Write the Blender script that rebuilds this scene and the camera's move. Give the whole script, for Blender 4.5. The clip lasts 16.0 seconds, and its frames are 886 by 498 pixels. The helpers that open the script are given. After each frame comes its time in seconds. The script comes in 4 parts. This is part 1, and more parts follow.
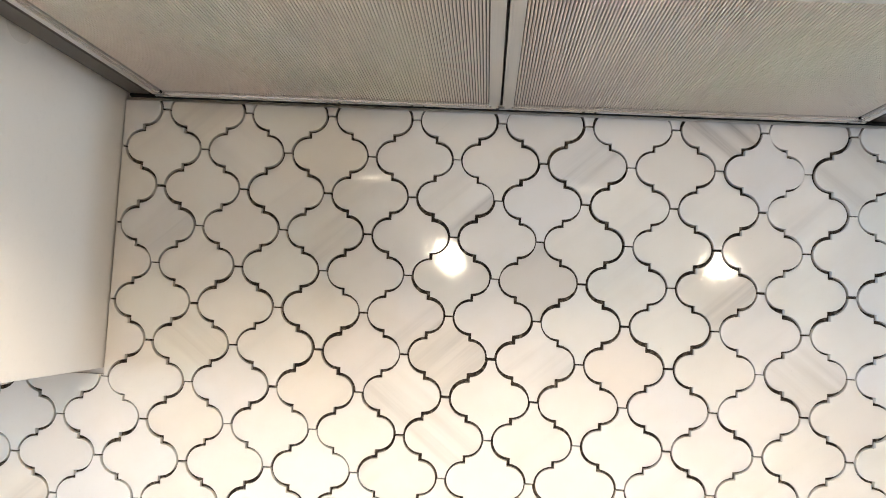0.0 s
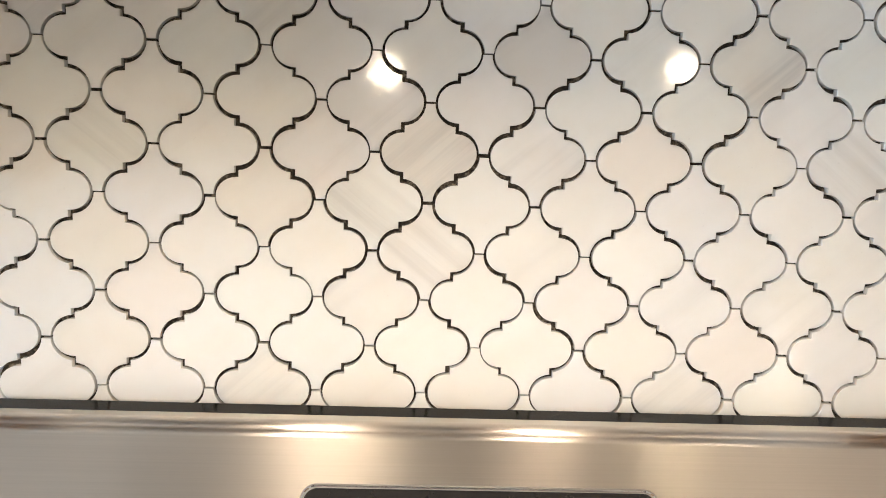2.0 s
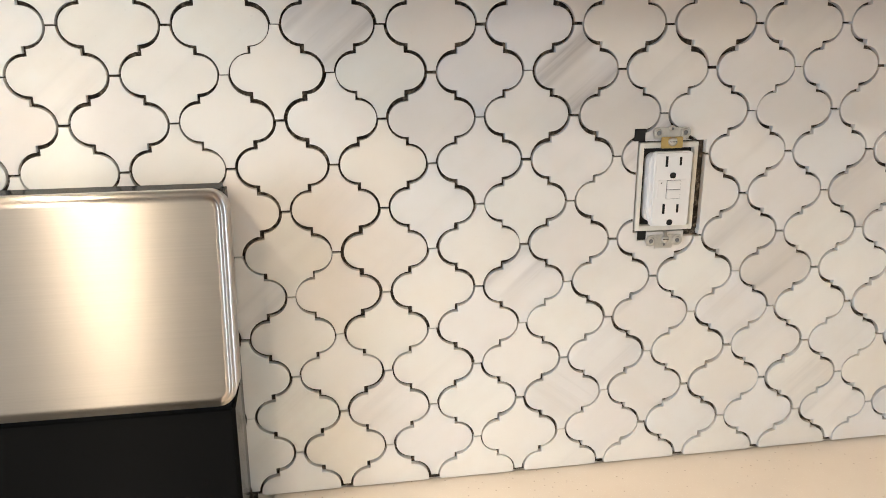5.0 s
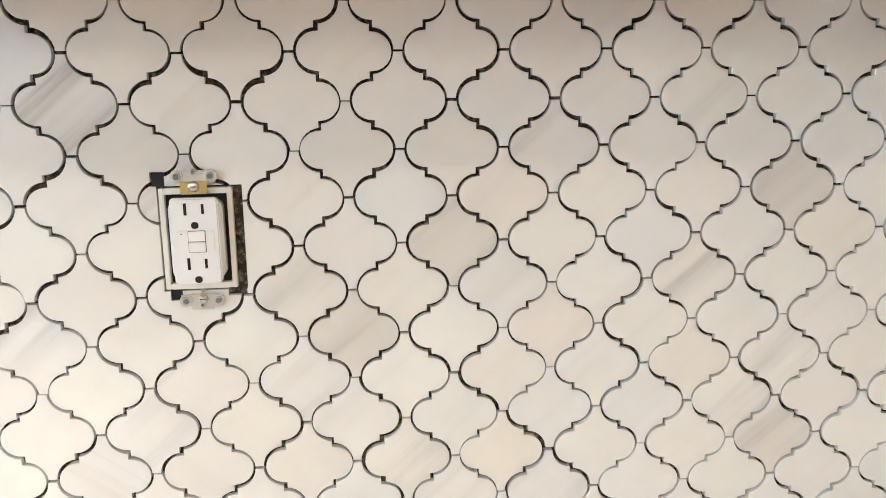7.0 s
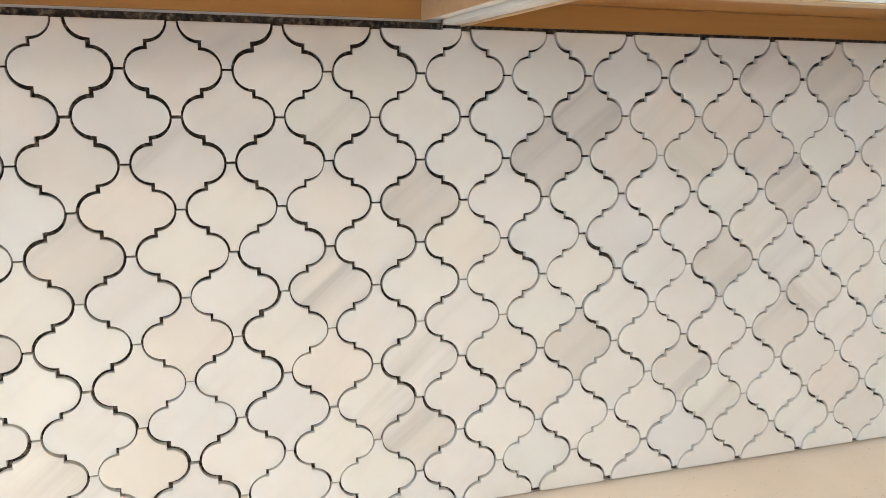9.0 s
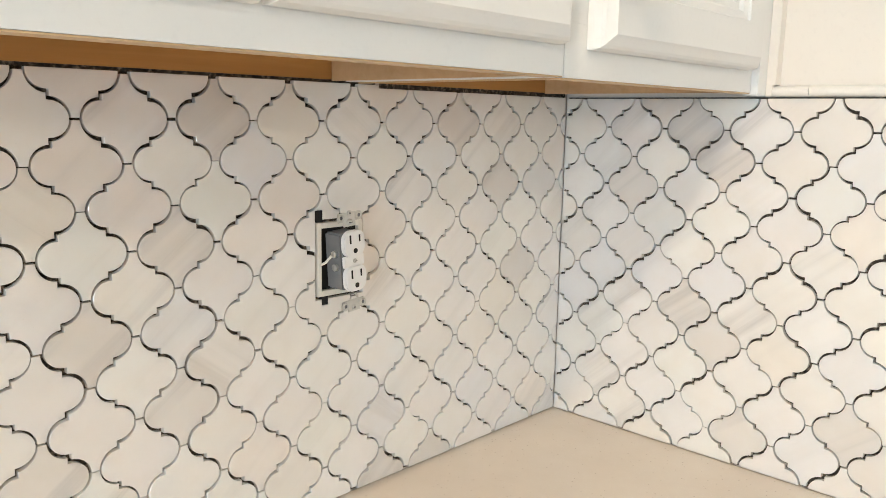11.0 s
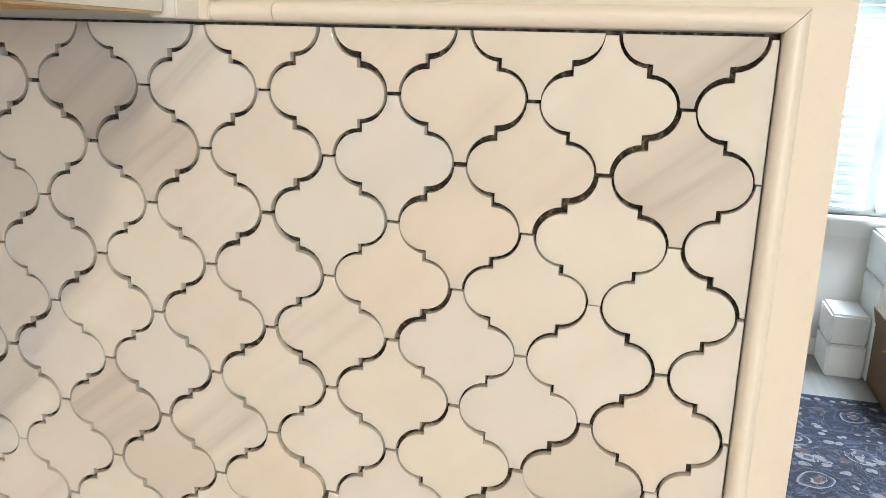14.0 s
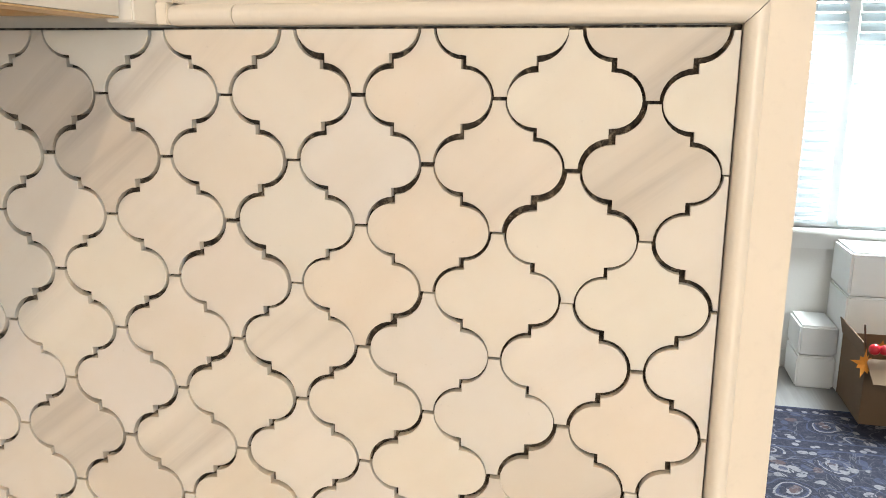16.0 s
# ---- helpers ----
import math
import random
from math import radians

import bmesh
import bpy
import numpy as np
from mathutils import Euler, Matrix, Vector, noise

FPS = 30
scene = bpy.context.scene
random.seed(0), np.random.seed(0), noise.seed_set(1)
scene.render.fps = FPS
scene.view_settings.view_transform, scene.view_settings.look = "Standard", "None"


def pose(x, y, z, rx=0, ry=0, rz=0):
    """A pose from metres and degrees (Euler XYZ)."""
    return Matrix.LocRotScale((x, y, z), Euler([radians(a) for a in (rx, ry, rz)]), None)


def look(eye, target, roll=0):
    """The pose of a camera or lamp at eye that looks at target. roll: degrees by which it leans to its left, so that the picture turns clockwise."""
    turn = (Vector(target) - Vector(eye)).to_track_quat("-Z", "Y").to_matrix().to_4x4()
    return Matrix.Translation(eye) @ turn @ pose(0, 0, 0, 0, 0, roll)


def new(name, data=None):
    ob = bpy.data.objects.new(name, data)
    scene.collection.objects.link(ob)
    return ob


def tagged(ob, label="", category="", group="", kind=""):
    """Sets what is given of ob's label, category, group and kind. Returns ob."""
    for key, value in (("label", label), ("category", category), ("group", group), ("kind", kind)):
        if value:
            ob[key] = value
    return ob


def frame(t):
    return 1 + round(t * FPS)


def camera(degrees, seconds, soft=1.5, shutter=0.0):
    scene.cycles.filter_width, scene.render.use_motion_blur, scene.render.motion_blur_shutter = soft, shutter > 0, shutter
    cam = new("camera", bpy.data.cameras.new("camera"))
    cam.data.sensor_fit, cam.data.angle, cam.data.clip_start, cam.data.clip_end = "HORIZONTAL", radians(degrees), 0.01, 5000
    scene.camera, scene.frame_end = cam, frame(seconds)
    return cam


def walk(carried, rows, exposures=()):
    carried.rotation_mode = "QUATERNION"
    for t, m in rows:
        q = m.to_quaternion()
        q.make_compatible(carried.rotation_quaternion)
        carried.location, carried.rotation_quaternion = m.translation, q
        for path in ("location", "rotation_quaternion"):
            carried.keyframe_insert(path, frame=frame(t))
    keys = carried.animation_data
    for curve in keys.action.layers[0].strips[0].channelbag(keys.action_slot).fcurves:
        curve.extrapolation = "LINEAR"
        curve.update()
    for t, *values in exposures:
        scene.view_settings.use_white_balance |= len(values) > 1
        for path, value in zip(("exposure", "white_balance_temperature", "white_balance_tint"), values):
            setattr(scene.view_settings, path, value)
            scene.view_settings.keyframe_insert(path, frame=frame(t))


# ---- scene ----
cam = camera(58.40, 16.0, 0.7)
PATH = [
    (0.0, look((0.0059, -0.7513, 1.4549), (-0.1109, 1.2403, 1.5964), 3.04)),
    (0.5, look((-0.0032, -0.7044, 1.4408), (-0.0985, 1.2931, 1.4722), 3.06)),
    (1.0, look((-0.0191, -0.6586, 1.4349), (-0.0743, 1.3371, 1.3166), 2.77)),
    (1.5, look((-0.0392, -0.6306, 1.4304), (-0.0122, 1.3634, 1.2777), 2.51)),
    (2.0, look((-0.0456, -0.6032, 1.4215), (0.0520, 1.3740, 1.1362), 2.30)),
    (2.5, look((-0.0233, -0.5823, 1.4153), (0.2224, 1.3771, 1.0984), 1.78)),
    (3.0, look((0.0374, -0.5793, 1.4033), (0.3690, 1.3745, 1.1336), 0.66)),
    (3.5, look((0.1326, -0.5972, 1.3987), (0.5039, 1.3477, 1.1166), -0.24)),
    (4.0, look((0.2487, -0.6329, 1.3873), (0.5775, 1.3125, 1.0594), -0.37)),
    (4.5, look((0.3395, -0.6595, 1.3635), (0.6891, 1.2629, 0.9367), -0.10)),
    (5.0, look((0.4458, -0.6552, 1.3359), (0.7672, 1.2382, 0.7778), -0.16)),
    (5.2, look((0.4920, -0.6425, 1.3246), (0.8140, 1.2496, 0.7623), -0.14)),
    (7.3, look((0.9189, -0.6236, 1.3094), (1.0874, 1.3285, 0.9085), -0.59)),
    (7.5, look((0.9385, -0.6314, 1.3126), (1.0771, 1.3241, 0.9166), -0.45)),
    (8.0, look((0.9829, -0.6600, 1.3142), (1.1368, 1.2952, 0.9224), -0.11)),
    (8.2, look((0.9895, -0.6673, 1.3077), (1.2136, 1.2817, 0.9190), 0.13)),
    (10.3, look((1.2009, -0.6870, 1.3354), (2.3467, 0.9206, 1.0151), 0.37)),
    (10.5, look((1.2237, -0.6808, 1.3375), (2.4404, 0.8788, 1.0424), 0.25)),
    (11.0, look((1.3178, -0.6534, 1.3395), (2.7475, 0.7052, 1.0074), 1.11)),
    (11.5, look((1.4172, -0.6299, 1.3391), (2.9926, 0.5482, 0.9781), 0.74)),
    (12.0, look((1.5348, -0.6258, 1.3308), (3.1460, 0.4753, 0.8930), 0.49)),
    (12.5, look((1.6444, -0.6401, 1.3236), (3.2774, 0.4202, 0.8663), 1.56)),
    (13.0, look((1.7299, -0.6054, 1.3438), (3.4736, 0.2363, 0.8428), 2.28)),
    (13.5, look((1.7815, -0.5654, 1.3495), (3.6396, -0.0052, 0.8659), 2.38)),
    (14.0, look((1.8092, -0.5462, 1.3564), (3.6852, -0.0592, 0.8634), 1.63)),
    (14.5, look((1.8170, -0.5446, 1.3548), (3.7135, -0.1190, 0.8834), 1.32)),
    (15.0, look((1.8154, -0.5475, 1.3551), (3.7281, -0.1502, 0.9262), 0.69)),
    (15.5, look((1.8161, -0.5484, 1.3554), (3.7298, -0.1442, 0.9378), 0.33)),
    (16.0, look((1.8131, -0.5463, 1.3409), (3.7211, -0.1259, 0.9131), 0.49)),
]
EXPOSURES = [(0.0, -0.02, 6780, 15.3), (1.0, 0.04, 6880, 14.8), (1.5, 0.02, 6880, 14.8), (2.0, -0.31, 6780, 14.3), (2.5, -0.26, 6730, 13.8), (3.0, -0.29, 6630, 13.3), (3.5, -0.32, 6630, 12.8), (4.5, -0.27, 6530, 12.3), (5.2, -0.24, 6600, 12.3), (7.5, 0.09, 6220, 10.3),
             (8.2, 0.12, 6220, 10.3), (10.5, 0.20, 6420, 9.8), (11.0, 0.19, 6520, 9.8), (11.5, 0.15, 6670, 10.3), (12.5, 0.06, 6620, 10.3), (13.5, -0.14, 6950, 11.8),
             (14.5, -0.15, 7650, 14.3), (15.5, -0.13, 7900, 14.8), (16.0, -0.12, 7950, 15.3)]
walk(cam, PATH, EXPOSURES)

# ---- world, sun, lamps ----
world = bpy.data.worlds.new("world")
scene.world = world
world.use_nodes = True
wn = world.node_tree.nodes
sky = wn.new("ShaderNodeTexSky")
sky.sky_type = "NISHITA"
sky.sun_disc = False
sky.sun_elevation, sky.sun_rotation = radians(38), radians(100)
wn["Background"].inputs[1].default_value = 0.12
world.node_tree.links.new(sky.outputs[0], wn["Background"].inputs[0])


def lamp(name, kind, m, power, colour, **settings):
    data = bpy.data.lights.new(name, kind)
    data.energy, data.color = power, colour
    for key, value in settings.items():
        if key == "size":
            data.size = value
        elif key == "size_y":
            data.size_y = value
        elif key == "shape":
            data.shape = value
        elif key == "radius":
            data.shadow_soft_size = value
        elif key == "spot":
            data.spot_size = radians(value)
        elif key == "blend":
            data.spot_blend = value
        elif key == "angle":
            data.angle = radians(value)
    ob = new(name, data)
    ob.matrix_world = m
    return ob


WARM = (1.0, 0.86, 0.68)
HOOD_WARM = (1.0, 0.83, 0.62)
DAY = (0.66, 0.83, 1.0)
CANS = ((0.62, -0.86), (-0.35, -2.35), (1.35, -2.35), (-1.6, -1.4))
CEIL = 2.44
lamp("sun", "SUN", look((9, -4, 7), (4.5, -1.4, 0)), 2.0, (1.0, 0.95, 0.88), angle=0.5)
lamp("daylight_kitchen", "AREA", look((-3.12, -2.55, 1.45), (0, -1.6, 1.2)), 106, DAY, shape="RECTANGLE", size=1.5, size_y=1.2)
lamp("daylight_dining", "AREA", look((6.45, -1.5, 1.37), (2.5, -1.5, 1.2)), 28, (0.74, 0.89, 1.0), shape="RECTANGLE", size=1.2, size_y=1.3)
# fill lamp added on the room side of the blinds, in place of daylight through them
lamp("daylight_dining_inside", "AREA", look((5.61, -1.965, 1.37), (4.5, -1.4, 0.2)), 185, (0.62, 0.83, 1.0), shape="RECTANGLE", size=0.29, size_y=1.3)
for i, (x, y) in enumerate(CANS):
    lamp("can_lamp", "SPOT", look((x, y, CEIL - 0.03), (x, y - 0.001, 0)), (46, 54, 38, 36)[i], (1.0, 0.79, 0.56) if i == 0 else WARM, spot=150, blend=0.5, radius=0.035)
for x in (-0.16, 0.15):
    lamp("hood_lamp", "SPOT", look((x, -0.360, 1.620), (x, -0.359, 0)), 11.5 if x < 0 else 9.5, HOOD_WARM, spot=148, blend=0.85, radius=0.026)
PENDANTS = ((-0.14, -1.95, 1.615), (0.69, -1.60, 1.61))


# ---- materials ----
def material(name):
    m = bpy.data.materials.new(name)
    m.use_nodes = True
    nt = m.node_tree
    return m, nt, nt.nodes, nt.nodes["Principled BSDF"]


def nd(nt, kind, **inputs):
    n = nt.nodes.new(kind)
    for k, v in inputs.items():
        n.inputs[k.replace("_", " ")].default_value = v
    return n


def ramp(nt, source, stops):
    r = nt.nodes.new("ShaderNodeValToRGB")
    while len(r.color_ramp.elements) < len(stops):
        r.color_ramp.elements.new(0.5)
    for e, (p, c) in zip(r.color_ramp.elements, stops):
        e.position, e.color = p, (*c, 1) if len(c) == 3 else c
    nt.links.new(source, r.inputs[0])
    return r.outputs[0]


def grey(v):
    return (v, v, v)


def mix(nt, fac, a, b, blend="MIX"):
    n = nt.nodes.new("ShaderNodeMix")
    n.data_type, n.blend_type = "RGBA", blend
    for socket, v in ((n.inputs[0], fac), (n.inputs[6], a), (n.inputs[7], b)):
        if isinstance(v, (int, float)):
            socket.default_value = v
        elif isinstance(v, tuple):
            socket.default_value = (*v, 1)
        else:
            nt.links.new(v, socket)
    return n.outputs[2]


def sums(nt, op, a, b):
    n = nt.nodes.new("ShaderNodeMath")
    n.operation = op
    for socket, v in ((n.inputs[0], a), (n.inputs[1], b)):
        if isinstance(v, (int, float)):
            socket.default_value = v
        else:
            nt.links.new(v, socket)
    return n.outputs[0]


def coords(nt, scale=(1, 1, 1), rot=(0, 0, 0), random_shift=False, kind="Object"):
    tc = nt.nodes.new("ShaderNodeTexCoord")
    out = tc.outputs[kind]
    if random_shift:
        info = nt.nodes.new("ShaderNodeObjectInfo")
        sc = nt.nodes.new("ShaderNodeVectorMath")
        sc.operation = "MULTIPLY_ADD"
        nt.links.new(info.outputs["Random"], sc.inputs[0])
        sc.inputs[1].default_value = (37.0, 53.0, 19.0)
        nt.links.new(out, sc.inputs[2])
        out = sc.outputs[0]
    mp = nt.nodes.new("ShaderNodeMapping")
    mp.inputs["Scale"].default_value = scale
    mp.inputs["Rotation"].default_value = rot
    nt.links.new(out, mp.inputs[0])
    return mp.outputs[0]


def noise_tex(nt, vec, scale, detail=4.0, rough=0.55, distortion=0.0):
    n = nd(nt, "ShaderNodeTexNoise", Scale=scale, Detail=detail, Roughness=rough, Distortion=distortion)
    nt.links.new(vec, n.inputs["Vector"])
    return n.outputs["Fac"]


def bump(nt, bsdf, height, strength, distance=0.001):
    b = nd(nt, "ShaderNodeBump", Strength=strength, Distance=distance)
    nt.links.new(height, b.inputs["Height"])
    nt.links.new(b.outputs[0], bsdf.inputs["Normal"])


def marble(name, tilt, vein, tint_stops, low=0.47, dark=(0.36, 0.35, 0.35)):
    """Polished marble: faint clouds, long streaks along one bedding direction, a tint that differs from tile to tile."""
    m, nt, n, b = material(name)
    info = n.new("ShaderNodeObjectInfo")
    tint = ramp(nt, info.outputs["Random"], tint_stops)
    # bedding streaks, stretched along their own direction
    vec = coords(nt, (1, 1, 1), (0, 0, radians(-tilt)), True)
    st = nt.nodes.new("ShaderNodeMapping")
    st.inputs["Scale"].default_value = (3.5, 78, 3.5)
    nt.links.new(vec, st.inputs[0])
    streak = noise_tex(nt, st.outputs[0], 1.0, 5.0, 0.6, 0.12)
    broad = nt.nodes.new("ShaderNodeMapping")
    broad.inputs["Scale"].default_value = (2.5, 30, 2.5)
    nt.links.new(vec, broad.inputs[0])
    band = noise_tex(nt, broad.outputs[0], 1.0, 2.0, 0.5, 0.2)
    lines = ramp(nt, streak, ((0.44, grey(0.0)), (0.70, grey(1.0))))
    where = ramp(nt, band, ((low, grey(0.0)), (low + 0.17, grey(1.0))))
    amount = sums(nt, "MULTIPLY", lines, where)
    wide = sums(nt, "MULTIPLY", where, 0.35)
    amount = sums(nt, "MULTIPLY", sums(nt, "ADD", amount, wide), vein)
    col = mix(nt, amount, tint, dark)
    cloud = noise_tex(nt, coords(nt, (1, 1, 1), (0, 0, 0), True), 28.0, 4.0, 0.6)
    col = mix(nt, ramp(nt, cloud, ((0.40, grey(0.0)), (0.72, grey(0.13 + 0.2 * vein)))), col, (0.66, 0.58, 0.47))
    speck = noise_tex(nt, coords(nt, (1, 1, 1), (0, 0, 0), True), 420.0, 2.0, 0.5)
    col = mix(nt, ramp(nt, speck, ((0.70, grey(0.0)), (0.78, grey(0.12)))), col, (0.42, 0.40, 0.38))
    nt.links.new(col, b.inputs["Base Color"])
    fine = noise_tex(nt, coords(nt, (1, 1, 1), (0, 0, 0), True), 160.0, 3.0, 0.5)
    nt.links.new(ramp(nt, fine, ((0.3, grey(0.045)), (0.8, grey(0.095)))), b.inputs["Roughness"])
    wavy = noise_tex(nt, coords(nt, (1, 1, 1), (0, 0, 0), True), 16.0, 2.0, 0.4)
    bump(nt, b, wavy, 0.10, 0.0015)
    b.inputs["Specular IOR Level"].default_value = 0.5
    b.inputs["Subsurface Weight"].default_value = 0.6
    b.inputs["Subsurface Radius"].default_value = (1.0, 0.9, 0.8)
    b.inputs["Subsurface Scale"].default_value = 0.008
    return m


TINTS = ((0.0, (0.80, 0.775, 0.74)), (0.2, (0.82, 0.79, 0.735)), (0.36, (0.765, 0.755, 0.755)), (0.5, (0.80, 0.79, 0.74)), (0.64, (0.83, 0.805, 0.77)),
         (0.8, (0.79, 0.76, 0.735)), (0.93, (0.80, 0.755, 0.685)), (1.0, (0.755, 0.735, 0.71)))
MARBLE = [marble("marble_pale", 40, 0.09, TINTS, 0.50), marble("marble_soft_streak", 42, 0.40, TINTS, 0.47),
          marble("marble_grey_streak", 40, 0.75, ((0.0, (0.77, 0.75, 0.73)), (1.0, (0.80, 0.78, 0.755))), 0.46, (0.20, 0.19, 0.19)),
          marble("marble_counter_streak", -38, 0.26, TINTS, 0.43, (0.36, 0.33, 0.30)),
          marble("marble_blush", 45, 0.12, ((0.0, (0.82, 0.762, 0.70)), (1.0, (0.80, 0.748, 0.705)))),
          marble("marble_taupe", 38, 0.40, ((0.0, (0.70, 0.665, 0.625)), (1.0, (0.74, 0.705, 0.665)))),
          marble("marble_dark_counter_streak", -40, 0.9, ((0.0, (0.74, 0.72, 0.70)), (1.0, (0.78, 0.76, 0.735))), 0.45, (0.26, 0.25, 0.25)),
          marble("marble_smoke", 42, 0.45, ((0.0, (0.62, 0.595, 0.57)), (1.0, (0.67, 0.65, 0.625))), 0.44, (0.28, 0.27, 0.265))]


def thinset():
    m, nt, n, b = material("thinset")
    v = coords(nt)
    a = noise_tex(nt, v, 210.0, 3.0, 0.7)
    vor = nd(nt, "ShaderNodeTexVoronoi", Scale=240.0)
    nt.links.new(v, vor.inputs["Vector"])
    c = ramp(nt, a, ((0.36, (0.022, 0.016, 0.012)), (0.52, (0.062, 0.048, 0.035)), (0.66, (0.24, 0.195, 0.145))))
    patch = noise_tex(nt, v, 22.0, 3.0, 0.6)
    c = mix(nt, ramp(nt, patch, ((0.52, grey(0.0)), (0.70, grey(0.4)))), c, (0.14, 0.115, 0.088))
    nt.links.new(c, b.inputs["Base Color"])
    b.inputs["Roughness"].default_value = 0.9
    bump(nt, b, vor.outputs["Distance"], 0.8, 0.002)
    return m


def plain(name, colour, rough=0.5, metallic=0.0, speck=0.06, scale=40.0, relief=0.05, coat=0.0):
    """A painted or moulded surface with slight mottling at two scales."""
    m, nt, n, b = material(name)
    v = coords(nt)
    big = noise_tex(nt, v, scale * 0.15, 3.0, 0.5)
    small = noise_tex(nt, v, scale * 6, 3.0, 0.6)
    dark = tuple(c * (1 - 2.2 * speck) for c in colour)
    c = mix(nt, ramp(nt, big, ((0.35, grey(0.0)), (0.75, grey(0.8)))), colour, tuple(c * (1 - speck) for c in colour))
    c = mix(nt, ramp(nt, small, ((0.55, grey(0.0)), (0.80, grey(0.6)))), c, dark)
    nt.links.new(c, b.inputs["Base Color"])
    nt.links.new(ramp(nt, big, ((0.3, grey(max(0.03, rough - 0.05))), (0.7, grey(min(1, rough + 0.06))))), b.inputs["Roughness"])
    b.inputs["Metallic"].default_value = metallic
    b.inputs["Coat Weight"].default_value = coat
    bump(nt, b, small, relief, 0.0006)
    return m


def brushed(name, colour, rough, along="x", aniso=0.75):
    m, nt, n, b = material(name)
    v = coords(nt, (1.2, 220, 220) if along == "x" else (220, 1.2, 220))
    f = noise_tex(nt, v, 4.0, 3.0, 0.55)
    cloud = noise_tex(nt, coords(nt), 6.0, 3.0, 0.5)
    c = mix(nt, ramp(nt, f, ((0.25, grey(0.0)), (0.8, grey(0.5)))), colour, tuple(x * 0.86 for x in colour))
    nt.links.new(c, b.inputs["Base Color"])
    r = sums(nt, "ADD", sums(nt, "MULTIPLY", f, 0.05), sums(nt, "MULTIPLY", cloud, 0.08))
    nt.links.new(sums(nt, "ADD", r, rough - 0.065), b.inputs["Roughness"])
    b.inputs["Metallic"].default_value = 1.0
    b.inputs["Anisotropic"].default_value = aniso
    tg = nd(nt, "ShaderNodeCombineXYZ", Z=1.0) if along == "x" else nd(nt, "ShaderNodeCombineXYZ", X=1.0)
    nt.links.new(tg.outputs[0], b.inputs["Tangent"])
    bump(nt, b, f, 0.006, 0.0001)
    return m


def wood(name, light, dark, scale=1.0, rough=0.5):
    m, nt, n, b = material(name)
    v = coords(nt, (3 * scale, 60 * scale, 60 * scale))
    f = noise_tex(nt, v, 1.0, 5.0, 0.6, 0.8)
    g = noise_tex(nt, coords(nt), 5.0, 3.0, 0.5)
    c = mix(nt, ramp(nt, f, ((0.3, grey(0.0)), (0.75, grey(1.0)))), light, dark)
    c = mix(nt, ramp(nt, g, ((0.4, grey(0.0)), (0.8, grey(0.35)))), c, dark)
    nt.links.new(c, b.inputs["Base Color"])
    b.inputs["Roughness"].default_value = rough
    bump(nt, b, f, 0.15, 0.0005)
    return m


def quartz():
    m, nt, n, b = material("quartz")
    v = coords(nt)
    s1 = nd(nt, "ShaderNodeTexVoronoi", Scale=330.0)
    nt.links.new(v, s1.inputs["Vector"])
    s2 = nd(nt, "ShaderNodeTexVoronoi", Scale=120.0)
    nt.links.new(v, s2.inputs["Vector"])
    big = noise_tex(nt, v, 9.0, 4.0, 0.6)
    c = mix(nt, ramp(nt, big, ((0.35, grey(0.0)), (0.7, grey(1.0)))), (0.76, 0.69, 0.60), (0.71, 0.635, 0.545))
    c = mix(nt, ramp(nt, s1.outputs["Distance"], ((0.10, grey(0.55)), (0.22, grey(0.0)))), c, (0.80, 0.76, 0.68))
    c = mix(nt, ramp(nt, s2.outputs["Distance"], ((0.05, grey(0.7)), (0.12, grey(0.0)))), c, (0.36, 0.29, 0.22))
    nt.links.new(c, b.inputs["Base Color"])
    b.inputs["Roughness"].default_value = 0.22
    return m


